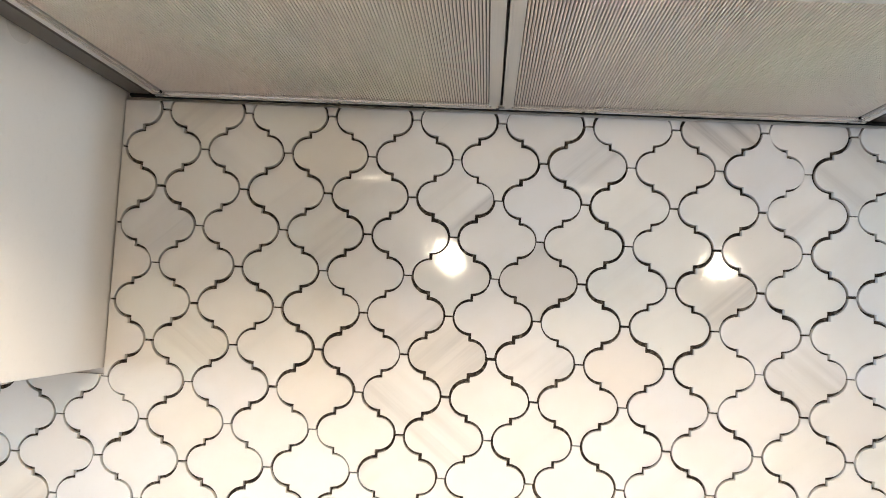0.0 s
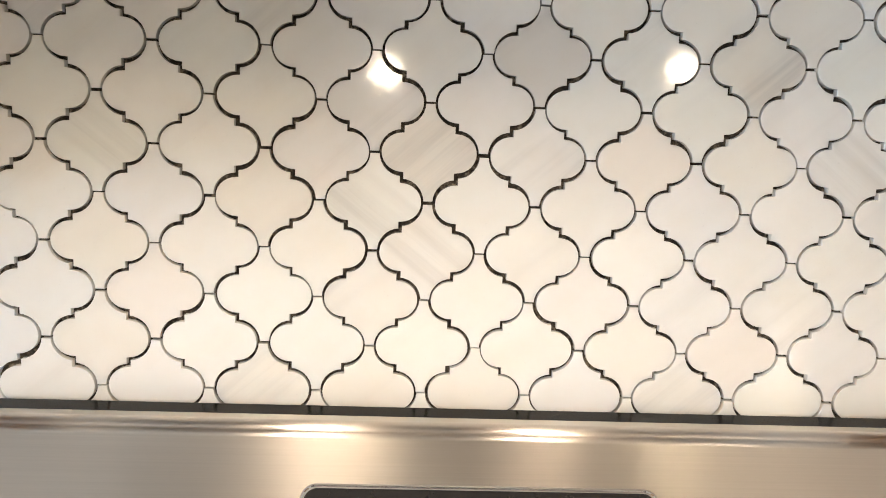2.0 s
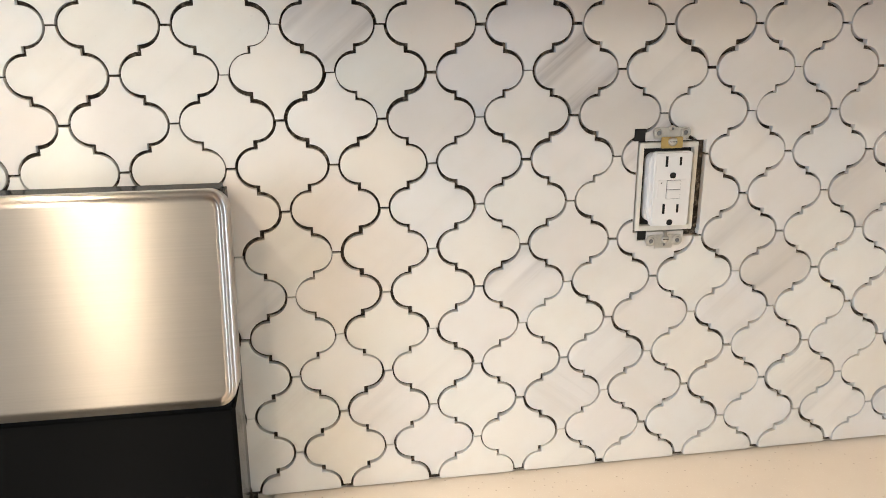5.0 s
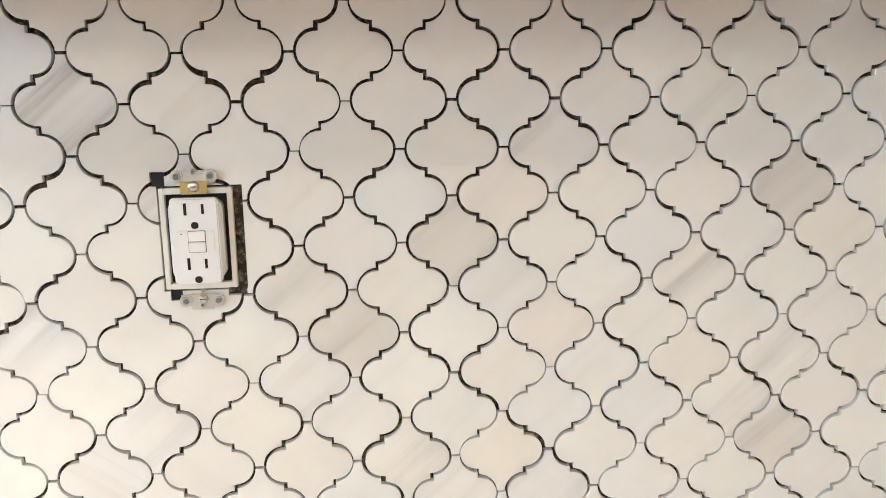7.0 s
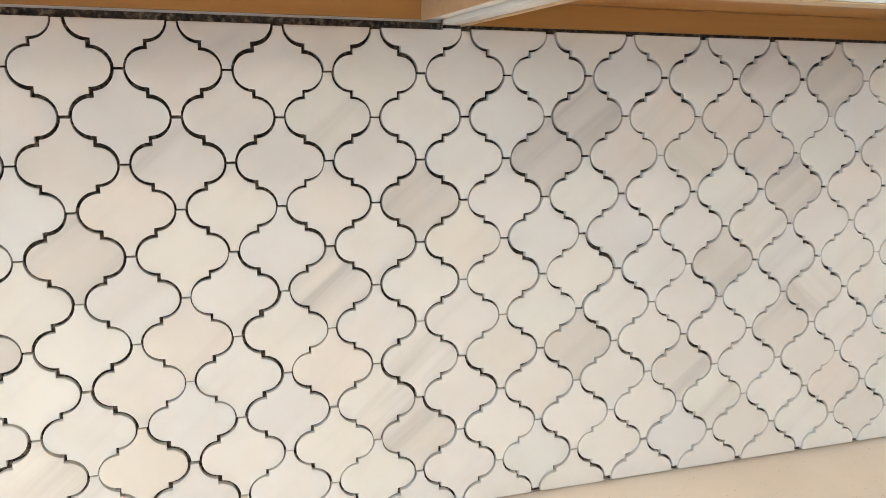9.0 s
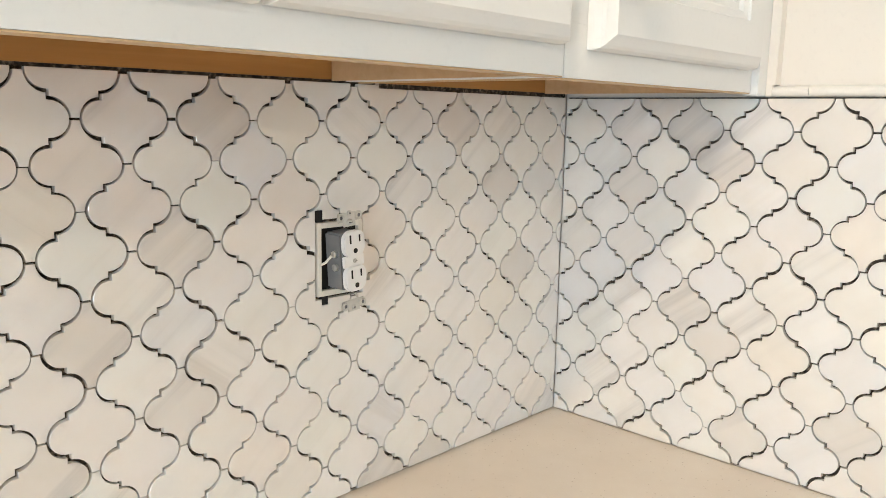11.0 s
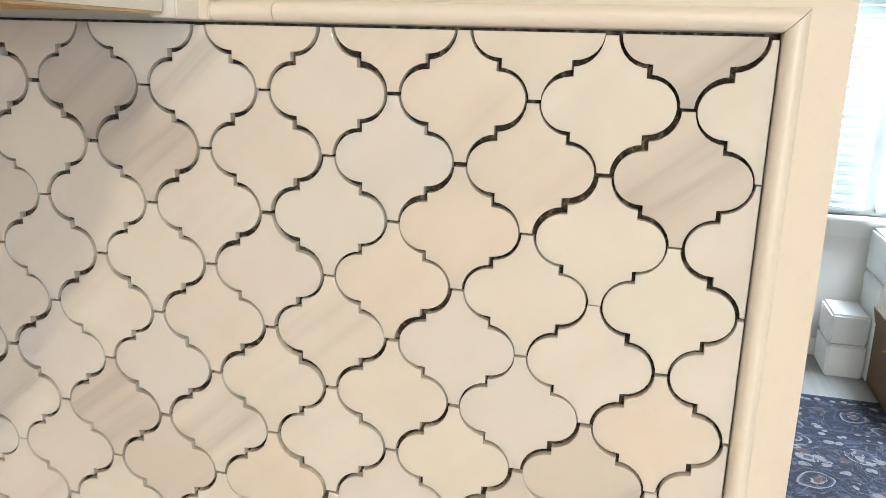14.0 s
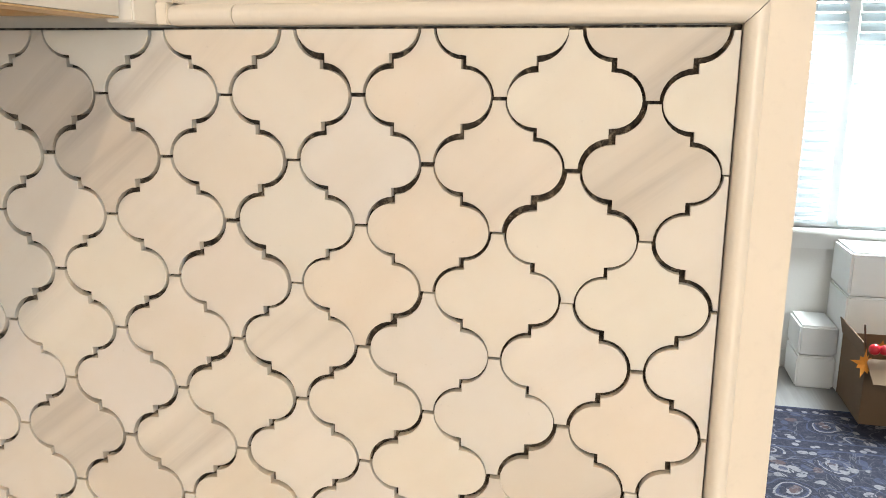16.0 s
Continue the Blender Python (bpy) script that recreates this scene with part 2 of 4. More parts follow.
def rug_weave():
    """An oriental rug: rosettes and scrolls on navy, striped borders along the edge towards the window."""
    m, nt, n, b = material("rug_weave")
    v = coords(nt)
    warp = nd(nt, "ShaderNodeTexNoise", Scale=6.0, Detail=2.0)
    nt.links.new(v, warp.inputs["Vector"])
    add = n.new("ShaderNodeVectorMath")
    add.operation = "MULTIPLY_ADD"
    nt.links.new(warp.outputs["Color"], add.inputs[0])
    add.inputs[1].default_value = (0.10, 0.10, 0)
    nt.links.new(v, add.inputs[2])
    navy, ivory, slate, rose = (0.007, 0.009, 0.026), (0.20, 0.19, 0.205), (0.030, 0.037, 0.078), (0.075, 0.042, 0.046)
    big = nd(nt, "ShaderNodeTexVoronoi", Scale=6.5)
    nt.links.new(add.outputs[0], big.inputs["Vector"])
    c = ramp(nt, big.outputs["Distance"], ((0.0, rose), (0.10, ivory), (0.15, navy), (0.24, slate), (0.30, ivory), (0.34, navy), (0.46, slate), (0.50, navy)))
    c.node.color_ramp.interpolation = "CONSTANT"
    small = nd(nt, "ShaderNodeTexVoronoi", Scale=19.0)
    nt.links.new(add.outputs[0], small.inputs["Vector"])
    petals = ramp(nt, small.outputs["Distance"], ((0.0, grey(0.9)), (0.36, grey(0.9)), (0.40, grey(0.0)), (1.0, grey(0.0))))
    tone = ramp(nt, small.outputs["Color"], ((0.0, navy), (0.28, ivory), (0.50, slate), (0.68, rose), (0.78, ivory)))
    tone.node.color_ramp.interpolation = "CONSTANT"
    c = mix(nt, petals, c, tone)
    scroll = noise_tex(nt, add.outputs[0], 8.0, 2.0, 0.5, 2.2)
    c = mix(nt, ramp(nt, scroll, ((0.48, grey(0.0)), (0.492, grey(0.35)), (0.508, grey(0.35)), (0.52, grey(0.0)))), c, ivory)
    c = mix(nt, ramp(nt, scroll, ((0.56, grey(0.0)), (0.57, grey(0.9)), (0.60, grey(0.9)), (0.61, grey(0.0)))), c, navy)
    # stripes of the border
    sep = n.new("ShaderNodeSeparateXYZ")
    nt.links.new(v, sep.inputs[0])
    edge = sums(nt, "SUBTRACT", 5.13, sep.outputs["X"])
    dash = nd(nt, "ShaderNodeTexVoronoi", Scale=26.0)
    nt.links.new(v, dash.inputs["Vector"])
    dots = mix(nt, ramp(nt, dash.outputs["Distance"], ((0.30, grey(1.0)), (0.36, grey(0.0)))), navy, ivory)
    stripe = ramp(nt, edge, ((0.0, grey(1.0)), (0.055, grey(0.0)), (0.33, grey(1.0)), (0.39, grey(0.0))))
    stripe.node.color_ramp.interpolation = "CONSTANT"
    c = mix(nt, stripe, c, dots)
    line = ramp(nt, edge, ((0.0, grey(0.9)), (0.012, grey(0.0)), (0.055, grey(0.9)), (0.065, grey(0.0)), (0.32, grey(0.9)), (0.33, grey(0.0)), (0.39, grey(0.9)), (0.40, grey(0.0))))
    line.node.color_ramp.interpolation = "CONSTANT"
    c = mix(nt, line, c, slate)
    wear = noise_tex(nt, v, 60.0, 3.0, 0.7)
    c = mix(nt, ramp(nt, wear, ((0.45, grey(0.0)), (0.70, grey(0.5)))), c, (0.05, 0.05, 0.075))
    nt.links.new(c, b.inputs["Base Color"])
    b.inputs["Roughness"].default_value = 0.95
    bump(nt, b, noise_tex(nt, v, 500.0, 2.0), 0.6, 0.002)
    return m


def glowing(name, colour, strength):
    m, nt, n, b = material(name)
    b.inputs["Base Color"].default_value = (*colour, 1)
    b.inputs["Emission Color"].default_value = (*colour, 1)
    b.inputs["Emission Strength"].default_value = strength
    return m


def clear_glass():
    m, nt, n, b = material("pane_glass")
    b.inputs["Transmission Weight"].default_value = 1.0
    b.inputs["Roughness"].default_value = 0.0
    b.inputs["IOR"].default_value = 1.45
    return m


M_THINSET = thinset()
M_WHITE = plain("white_cabinet_paint", (0.80, 0.79, 0.765), 0.32, 0, 0.03, 30, 0.05, 0.1)
M_WALL = plain("cream_wall_paint", (0.81, 0.755, 0.68), 0.55, 0, 0.04, 25, 0.15)
M_CEIL = plain("ceiling_paint", (0.80, 0.79, 0.77), 0.8, 0, 0.03, 20, 0.2)
M_FAR_WALL = plain("grey_wall_paint", (0.74, 0.72, 0.69), 0.6, 0, 0.04, 20, 0.1)
M_TAUPE = plain("taupe_wall_paint", (0.60, 0.54, 0.46), 0.6, 0, 0.05, 20, 0.1)
M_TRIM = plain("glazed_trim", (0.84, 0.795, 0.73), 0.30, 0, 0.04, 22, 0.08)
M_STEEL = brushed("brushed_steel", (0.60, 0.55, 0.50), 0.30, "x", 0.96)
M_STEEL_LIGHT = brushed("satin_steel", (0.66, 0.65, 0.63), 0.30, "y", 0.3)
M_FILTER = plain("filter_aluminium", (0.88, 0.82, 0.775), 0.36, 0.45, 0.05, 50, 0.03)
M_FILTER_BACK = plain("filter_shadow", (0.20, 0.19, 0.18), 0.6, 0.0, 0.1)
M_HOODBODY = plain("hood_grey", (0.115, 0.10, 0.088), 0.42, 0.0, 0.08)
M_BLACK = plain("black_glass", (0.012, 0.012, 0.013), 0.06, 0, 0.1, 30, 0.0, 0.3)
M_CHARCOAL = plain("charcoal_panel", (0.016, 0.0145, 0.014), 0.16, 0, 0.1, 30, 0.02)
M_DARK = plain("dark_gap", (0.010, 0.009, 0.008), 0.8)
M_CHROME = plain("chrome_rim", (0.75, 0.75, 0.76), 0.12, 1.0, 0.02)
M_PRINT = plain("pale_print", (0.50, 0.485, 0.46), 0.6, 0, 0.02)
M_DIM_PRINT = plain("dim_print", (0.22, 0.21, 0.20), 0.6, 0, 0.02)
M_WOOD = wood("birch_ply", (0.52, 0.27, 0.085), (0.42, 0.20, 0.055))
M_WOOD_EDGE = wood("pale_wood_edge", (0.62, 0.45, 0.27), (0.52, 0.35, 0.19))
M_QUARTZ = quartz()
M_PLASTIC = plain("white_nylon", (0.80, 0.79, 0.775), 0.28, 0, 0.02, 30, 0.02)
M_BOXRING = plain("ivory_pvc", (0.76, 0.73, 0.66), 0.45, 0, 0.06)
M_ZINC = plain("zinc_plate", (0.62, 0.61, 0.58), 0.34, 1.0, 0.10, 60)
M_BRASS = plain("brass", (0.62, 0.46, 0.20), 0.30, 1.0, 0.12, 60)
M_GREYBODY = plain("grey_thermoplastic", (0.17, 0.172, 0.175), 0.5)
M_FLOOR = wood("grey_floor_boards", (0.36, 0.35, 0.34), (0.25, 0.24, 0.235), 0.6, 0.4)
M_RUG = rug_weave()
M_FOAM = plain("foam_polystyrene", (0.82, 0.82, 0.81), 0.8, 0, 0.05, 60, 0.4)
M_CARD = plain("corrugated_card", (0.16, 0.092, 0.048), 0.8, 0, 0.10, 30, 0.1)
M_CARD_IN = plain("card_inside", (0.08, 0.05, 0.034), 0.85, 0, 0.1)
M_LEAF = plain("autumn_leaf", (0.75, 0.26, 0.03), 0.6, 0, 0.2)
M_RED = plain("red_berry", (0.55, 0.02, 0.03), 0.25, 0, 0.1)
M_CERAMIC = plain("white_ceramic", (0.80, 0.80, 0.79), 0.12, 0, 0.02)
M_SLAT = plain("blind_slat", (0.82, 0.82, 0.80), 0.45, 0, 0.02)
slat_nt = M_SLAT.node_tree
slat_through = nd(slat_nt, "ShaderNodeBsdfTranslucent", Color=(0.70, 0.86, 0.95, 1))
slat_mix = nd(slat_nt, "ShaderNodeMixShader", Fac=0.35)
slat_nt.links.new(slat_nt.nodes["Principled BSDF"].outputs[0], slat_mix.inputs[1])
slat_nt.links.new(slat_through.outputs[0], slat_mix.inputs[2])
slat_nt.links.new(slat_mix.outputs[0], slat_nt.nodes["Material Output"].inputs[0])
M_REAR = plain("black_satin_cover", (0.006, 0.0055, 0.005), 0.22, 0, 0.1, 30, 0.02)
M_REAR.node_tree.nodes["Principled BSDF"].inputs["Specular IOR Level"].default_value = 0.045
M_ENAMEL = plain("black_enamel", (0.007, 0.007, 0.007), 0.16, 0, 0.1, 30, 0.02)
M_ENAMEL.node_tree.nodes["Principled BSDF"].inputs["Specular IOR Level"].default_value = 0.10
M_DAYLIGHT = glowing("sky_backdrop", (0.74, 0.90, 1.0), 1.45)
M_BULB = glowing("lamp_glow", (1.0, 0.86, 0.62), 145.0)
M_LENS = glowing("hood_lens_glow", (1.0, 0.88, 0.66), 24.0)
M_CANGLOW = glowing("can_glow", (1.0, 0.86, 0.66), 20.0)
M_BRONZE = plain("oil_rubbed_bronze", (0.075, 0.055, 0.042), 0.26, 1.0, 0.12, 60)
M_GLASS = clear_glass()


# ---- building helpers ----
def finish(name, bm, mat, smooth=False):
    bmesh.ops.recalc_face_normals(bm, faces=bm.faces)
    me = bpy.data.meshes.new(name)
    bm.to_mesh(me)
    bm.free()
    for mm in mat if isinstance(mat, (list, tuple)) else (mat,):
        me.materials.append(mm)
    if smooth:
        for p in me.polygons:
            p.use_smooth = True
    return me


def part(name, bm, mat, parent=None, label="", m=None, smooth=False):
    ob = new(name, finish(name, bm, mat, smooth))
    ob.parent = parent
    if m is not None:
        ob.matrix_local = m
    return tagged(ob, label)


def thing(name, m, label, category, group="", kind=""):
    ob = new(name)
    ob.matrix_world = m
    ob.empty_display_size = 0.02
    return tagged(ob, label, category, group, kind)


def box(x0, x1, y0, y1, z0, z1, bevel=0.0, seg=2, bm=None):
    own = bm is None
    b = bmesh.new() if own else bm
    r = bmesh.ops.create_cube(b, size=1.0)
    for v in r["verts"]:
        v.co = Vector((x0 + (v.co.x + 0.5) * (x1 - x0), y0 + (v.co.y + 0.5) * (y1 - y0), z0 + (v.co.z + 0.5) * (z1 - z0)))
    if bevel > 0:
        es = {e for v in r["verts"] for e in v.link_edges}
        bmesh.ops.bevel(b, geom=list(es), offset=bevel, segments=seg, affect="EDGES", clamp_overlap=True)
    return b


def tube(points, radius, sides=10, bm=None):
    """A round bar along a few points."""
    b = bm or bmesh.new()
    rings = []
    for i, p in enumerate(points):
        p = Vector(p)
        d = (Vector(points[min(i + 1, len(points) - 1)]) - Vector(points[max(i - 1, 0)])).normalized()
        q = d.to_track_quat("Z", "Y").to_matrix()
        rings.append([b.verts.new(p + q @ Vector((radius * math.cos(2 * math.pi * k / sides), radius * math.sin(2 * math.pi * k / sides), 0))) for k in range(sides)])
    for a, c in zip(rings, rings[1:]):
        for k in range(sides):
            b.faces.new((a[k], a[(k + 1) % sides], c[(k + 1) % sides], c[k]))
    b.faces.new(rings[0][::-1])
    b.faces.new(rings[-1])
    return b


def lathe(profile, sides=28, bm=None):
    """A turned shape about z from (radius, z) pairs."""
    b = bm or bmesh.new()
    rings = [[b.verts.new((r * math.cos(2 * math.pi * k / sides), r * math.sin(2 * math.pi * k / sides), z)) for k in range(sides)] for r, z in profile]
    for a, c in zip(rings, rings[1:]):
        for k in range(sides):
            b.faces.new((a[k], a[(k + 1) % sides], c[(k + 1) % sides], c[k]))
    b.faces.new(rings[0][::-1])
    b.faces.new(rings[-1])
    return b


def rings_panel(w, h, levels):
    """A panel in the xz plane, from rectangular rings of (inset, y); closed at the last ring and at the back."""
    b = bmesh.new()
    loops = []
    for i, y in levels:
        loops.append([b.verts.new((x, y, z)) for x, z in ((i, i), (w - i, i), (w - i, h - i), (i, h - i))])
    for a, c in zip(loops, loops[1:]):
        for k in range(4):
            b.faces.new((a[k], a[(k + 1) % 4], c[(k + 1) % 4], c[k]))
    b.faces.new(loops[0][::-1])
    b.faces.new(loops[-1])
    return b


def rounded_plate(w, h, r, y0, y1, bevel=0.0, steps=6):
    """A plate with rounded corners, centred, in the xz plane from y0 (back) to y1 (front)."""
    b = bmesh.new()
    pts = []
    for cx, cz, a0 in ((w / 2 - r, h / 2 - r, 0), (-w / 2 + r, h / 2 - r, 90), (-w / 2 + r, -h / 2 + r, 180), (w / 2 - r, -h / 2 + r, 270)):
        for k in range(steps + 1):
            a = radians(a0 + 90 * k / steps)
            pts.append((cx + r * math.cos(a), cz + r * math.sin(a)))
    f = b.faces.new([b.verts.new((x, y0, z)) for x, z in pts])
    g = bmesh.ops.extrude_face_region(b, geom=[f])
    top = [v for v in g["geom"] if isinstance(v, bmesh.types.BMVert)]
    bmesh.ops.translate(b, verts=top, vec=(0, y1 - y0, 0))
    if bevel > 0:
        es = [e for e in b.edges if all(abs(v.co.y - y1) < 1e-7 for v in e.verts)]
        bmesh.ops.bevel(b, geom=es, offset=bevel, segments=3, affect="EDGES")
    return b


def words(text, size, mat, parent, m):
    """Raised lettering in the built-in font, centred, lying in its own xy plane."""
    cu = bpy.data.curves.new("lettering", "FONT")
    cu.body, cu.size, cu.align_x, cu.align_y = text, size, "CENTER", "CENTER"
    cu.space_line = 0.85
    cu.extrude = 0.0001
    tmp = bpy.data.objects.new("lettering", cu)
    me = bpy.data.meshes.new_from_object(tmp)
    bpy.data.objects.remove(tmp)
    me.materials.clear()
    me.materials.append(mat)
    ob = new("lettering", me)
    ob.parent = parent
    ob.matrix_local = m
    return ob


def structure(name, bm, mat, label, category):
    return tagged(part(name, bm, mat), label, category, kind="structure")


# ---- the room ----
XC = 2.2500
COUNTER = 0.914
CAB_Z = 1.3685
structure("wall_north", box(-3.2, XC + 0.12, 0.0085, 0.13, 0, CEIL), M_WALL, "cream painted kitchen wall behind the cabinets", "wall")
structure("wall_east", box(XC + 0.0085, XC + 0.125, -0.639, 0.0065, 0, CEIL, 0.0), M_WALL, "cream painted end wall beside the doorway", "wall")
structure("wall_east_far", box(XC + 0.0085, XC + 0.125, -4.2, -2.3, 0, CEIL), M_WALL, "cream painted wall past the doorway", "wall")
structure("lintel", box(XC + 0.0085, XC + 0.125, -2.298, -0.641, 2.1, CEIL), M_WALL, "cream painted lintel over the doorway", "wall")
# unseen wall, its paint kept light to bounce fill onto the tiles
structure("wall_south", box(-3.2, 5.75, -4.32, -4.203, 0, CEIL), M_TAUPE, "plain taupe painted back wall", "wall")
b = box(-3.32, -3.203, -4.2, -3.30, 0, CEIL)
box(-3.32, -3.203, -1.80, 0.13, 0, CEIL, bm=b)
box(-3.32, -3.203, -3.30, -1.80, 0, 0.84, bm=b)
box(-3.32, -3.203, -3.30, -1.80, 2.06, CEIL, bm=b)
structure("wall_west", b, M_WALL, "cream painted wall with a window opening", "wall")
structure("floor", box(-3.32, 5.75, -4.32, 0.8, -0.1, 0.0), M_FLOOR, "worn grey wooden floor boards", "floor")
structure("ceiling", box(-3.32, 5.87, -4.32, 0.92, CEIL + 0.002, CEIL + 0.1), M_CEIL, "plain white painted ceiling", "ceiling")
structure("dining_wall_north", box(XC + 0.127, 5.87, 0.8, 0.92, 0, CEIL), M_FAR_WALL, "plain grey painted dining room wall", "wall")
# dining room window wall, with the opening cut round the blinds
WX = 5.66
WY0, WY1, WZ0, WZ1 = -2.13, -0.88, 0.675, 2.05
b = box(WX, WX + 0.14, WY1, 0.8, 0, CEIL)
box(WX, WX + 0.14, -4.2, WY0, 0, CEIL, bm=b)
box(WX, WX + 0.14, WY0, WY1, 0, WZ0, bm=b)
box(WX, WX + 0.14, WY0, WY1, WZ1, CEIL, bm=b)
structure("dining_wall_east", b, M_FAR_WALL, "pale grey wall round the dining room window", "wall")
structure("sky_backdrop", box(6.6, 6.62, -4.0, 1.2, -0.2, 3.4), M_DAYLIGHT, "bright overcast sky outside the window", "sky")
structure("baseboard", box(WX - 0.014, WX - 0.001, -4.2, 0.8, 0, 0.09, 0.004), M_WHITE, "white painted baseboard under the window", "baseboard")

win = thing("window_1", pose(WX, 0, WZ0), "white double window with closed slatted blinds", "window", kind="structure")
for y0, y1 in ((WY0, WY0 + 0.05), (WY1 - 0.05, WY1), (-1.535, -1.475)):
    part("window_frame", box(0.03, 0.09, y0, y1, 0, WZ1 - WZ0, 0.004), M_WHITE, win)
for z0, z1 in ((0.0, 0.05), (WZ1 - WZ0 - 0.05, WZ1 - WZ0)):
    part("window_frame", box(0.032, 0.088, WY0 + 0.05, WY1 - 0.05, z0, z1, 0.004), M_WHITE, win)
part("window_sill", box(-0.045, 0.03, WY0 - 0.06, WY1 + 0.06, -0.022, 0.0, 0.005), M_WHITE, win)
part("apron", box(-0.016, -0.001, WY0 - 0.04, WY1 + 0.04, -0.095, -0.022, 0.004), M_WHITE, win)
for y0, y1 in ((WY0 - 0.07, WY0), (WY1, WY1 + 0.07)):
    part("casing", box(-0.018, -0.001, y0, y1, 0, WZ1 - WZ0 + 0.07, 0.004), M_WHITE, win)
for y0, y1 in ((WY0 + 0.05, -1.535), (-1.475, WY1 - 0.05)):
    g = part("pane", box(0.06, 0.064, y0, y1, 0.05, WZ1 - WZ0 - 0.05), M_GLASS, win)
    g.visible_shadow = False


def blind(y0, y1):
    bl = thing("window_blind", pose(WX - 0.002, (y0 + y1) / 2, WZ0 + 0.02), "white slatted blind hanging in the dining room window", "blind", "window blinds")
    w = (y1 - y0) / 2
    me = None
    for i in range(32):
        z = 0.035 + i * 0.0415
        if me is None:
            b = bmesh.new()
            a = [b.verts.new(p) for p in ((-0.021, -w, -0.011), (0.0, -w, 0.0035), (0.021, -w, 0.011), (0.021, -w, 0.0085), (0.0, -w, 0.001), (-0.021, -w, -0.0135))]
            c = [b.verts.new((v.co.x, w, v.co.z)) for v in a]
            for k in range(6):
                b.faces.new((a[k], a[(k + 1) % 6], c[(k + 1) % 6], c[k]))
            b.faces.new(a[::-1])
            b.faces.new(c)
            me = finish("slat", b, M_SLAT)
        s = new("slat", me)
        s.parent = bl
        s.matrix_local = pose(-0.0, 0, z, 0, -20 + random.uniform(-3, 3), 0)
    part("bottom_rail", box(-0.018, 0.018, -w, w, 0, 0.018, 0.004), M_SLAT, bl)
    part("head_rail", box(-0.022, 0.022, -w, w, 1.345, 1.385, 0.004), M_SLAT, bl)
    for y in (-w * 0.55, w * 0.55):
        part("cord", tube([(-0.023, y, 0.01), (-0.023, y, 1.36)], 0.0012, 6), M_SLAT, bl)
    return bl


blind(-1.482, WY1 - 0.002)
blind(WY0 + 0.002, -1.530)

# ---- dining room things ----
rug = structure("rug", box(2.75, 5.13, -3.4, 0.3, 0.0, 0.011, 0.003), M_RUG, "navy and ivory patterned oriental rug", "rug")


def foam_box(name_label, x, y, sx, sy, z0, h, lid, turn=0):
    t = thing("foam_box", pose(x, y, z0, 0, 0, turn), name_label, "foam box", "foam boxes by the window")
    part("body", box(-sx / 2, sx / 2, -sy / 2, sy / 2, 0, h - lid - 0.003, 0.008), M_FOAM, t)
    part("lid", box(-sx / 2, sx / 2, -sy / 2, sy / 2, h - lid, h, 0.010), M_FOAM, t)
    return t


foam_box("white polystyrene box with a seam round it on the floor", 5.515, -1.443, 0.24, 0.158, 0, 0.285, 0.135)
foam_box("large white polystyrene box standing against the window wall", 5.50, -1.725, 0.30, 0.40, 0.002, 0.63, 0.19)
foam_box("white polystyrene box under the window", 5.50, -2.22, 0.28, 0.40, 0.002, 0.42, 0.10)


def open_carton(x, y, sx, sy, h, turn, label, flaps=True):
    t = thing("cardboard_box", pose(x, y, 0.0115, 0, 0, turn), label, "cardboard box")
    th = 0.006
    part("base", box(-sx / 2, sx / 2, -sy / 2, sy / 2, 0, th), M_CARD, t)
    for x0, x1, y0, y1 in ((-sx / 2, -sx / 2 + th, -sy / 2, sy / 2), (sx / 2 - th, sx / 2, -sy / 2, sy / 2),
                           (-sx / 2 + th, sx / 2 - th, -sy / 2, -sy / 2 + th), (-sx / 2 + th, sx / 2 - th, sy / 2 - th, sy / 2)):
        part("side", box(x0, x1, y0, y1, th, h, 0.001), M_CARD, t)
    part("printed_mark", box(-sx / 2 - 0.0006, -sx / 2 - 0.0001, -0.02, 0.05, 0.03, 0.09), M_CARD_IN, t)
    if flaps:
        part("flap", box(-0.004, 0.0, -sy / 2, sy / 2, 0, 0.13), M_CARD, t, m=pose(-sx / 2, 0, h, 0, -118, 0))
        part("flap", box(-sx / 2, sx / 2, 0, 0.004, 0, 0.07), M_CARD, t, m=pose(0, sy / 2, h, -12, 0, 0))
    return t


open_carton(5.18, -1.735, 0.34, 0.42, 0.27, 0, "open brown cardboard box holding autumn decorations")
open_carton(4.95, -0.845, 0.26, 0.20, 0.24, 4, "closed brown cardboard box on the rug by the doorway", False)
open_carton(3.45, -0.42, 0.50, 0.50, 0.72, 0, "tall brown cardboard carton behind the doorway", False)


def maple_leaf(size):
    b = bmesh.new()
    pts = []
    for k in range(20):
        a = 2 * math.pi * k / 20
        r = size * (1.0 if k % 4 == 0 else 0.62 if k % 2 == 0 else 0.45)
        pts.append(b.verts.new((r * math.cos(a), r * math.sin(a), 0.25 * r * math.cos(2 * a))))
    c0, c1 = b.verts.new((0, 0, 0.002)), b.verts.new((0, 0, -0.001))
    for k in range(20):
        b.faces.new((pts[k], pts[(k + 1) % 20], c0))
        b.faces.new((pts[(k + 1) % 20], pts[k], c1))
    return b


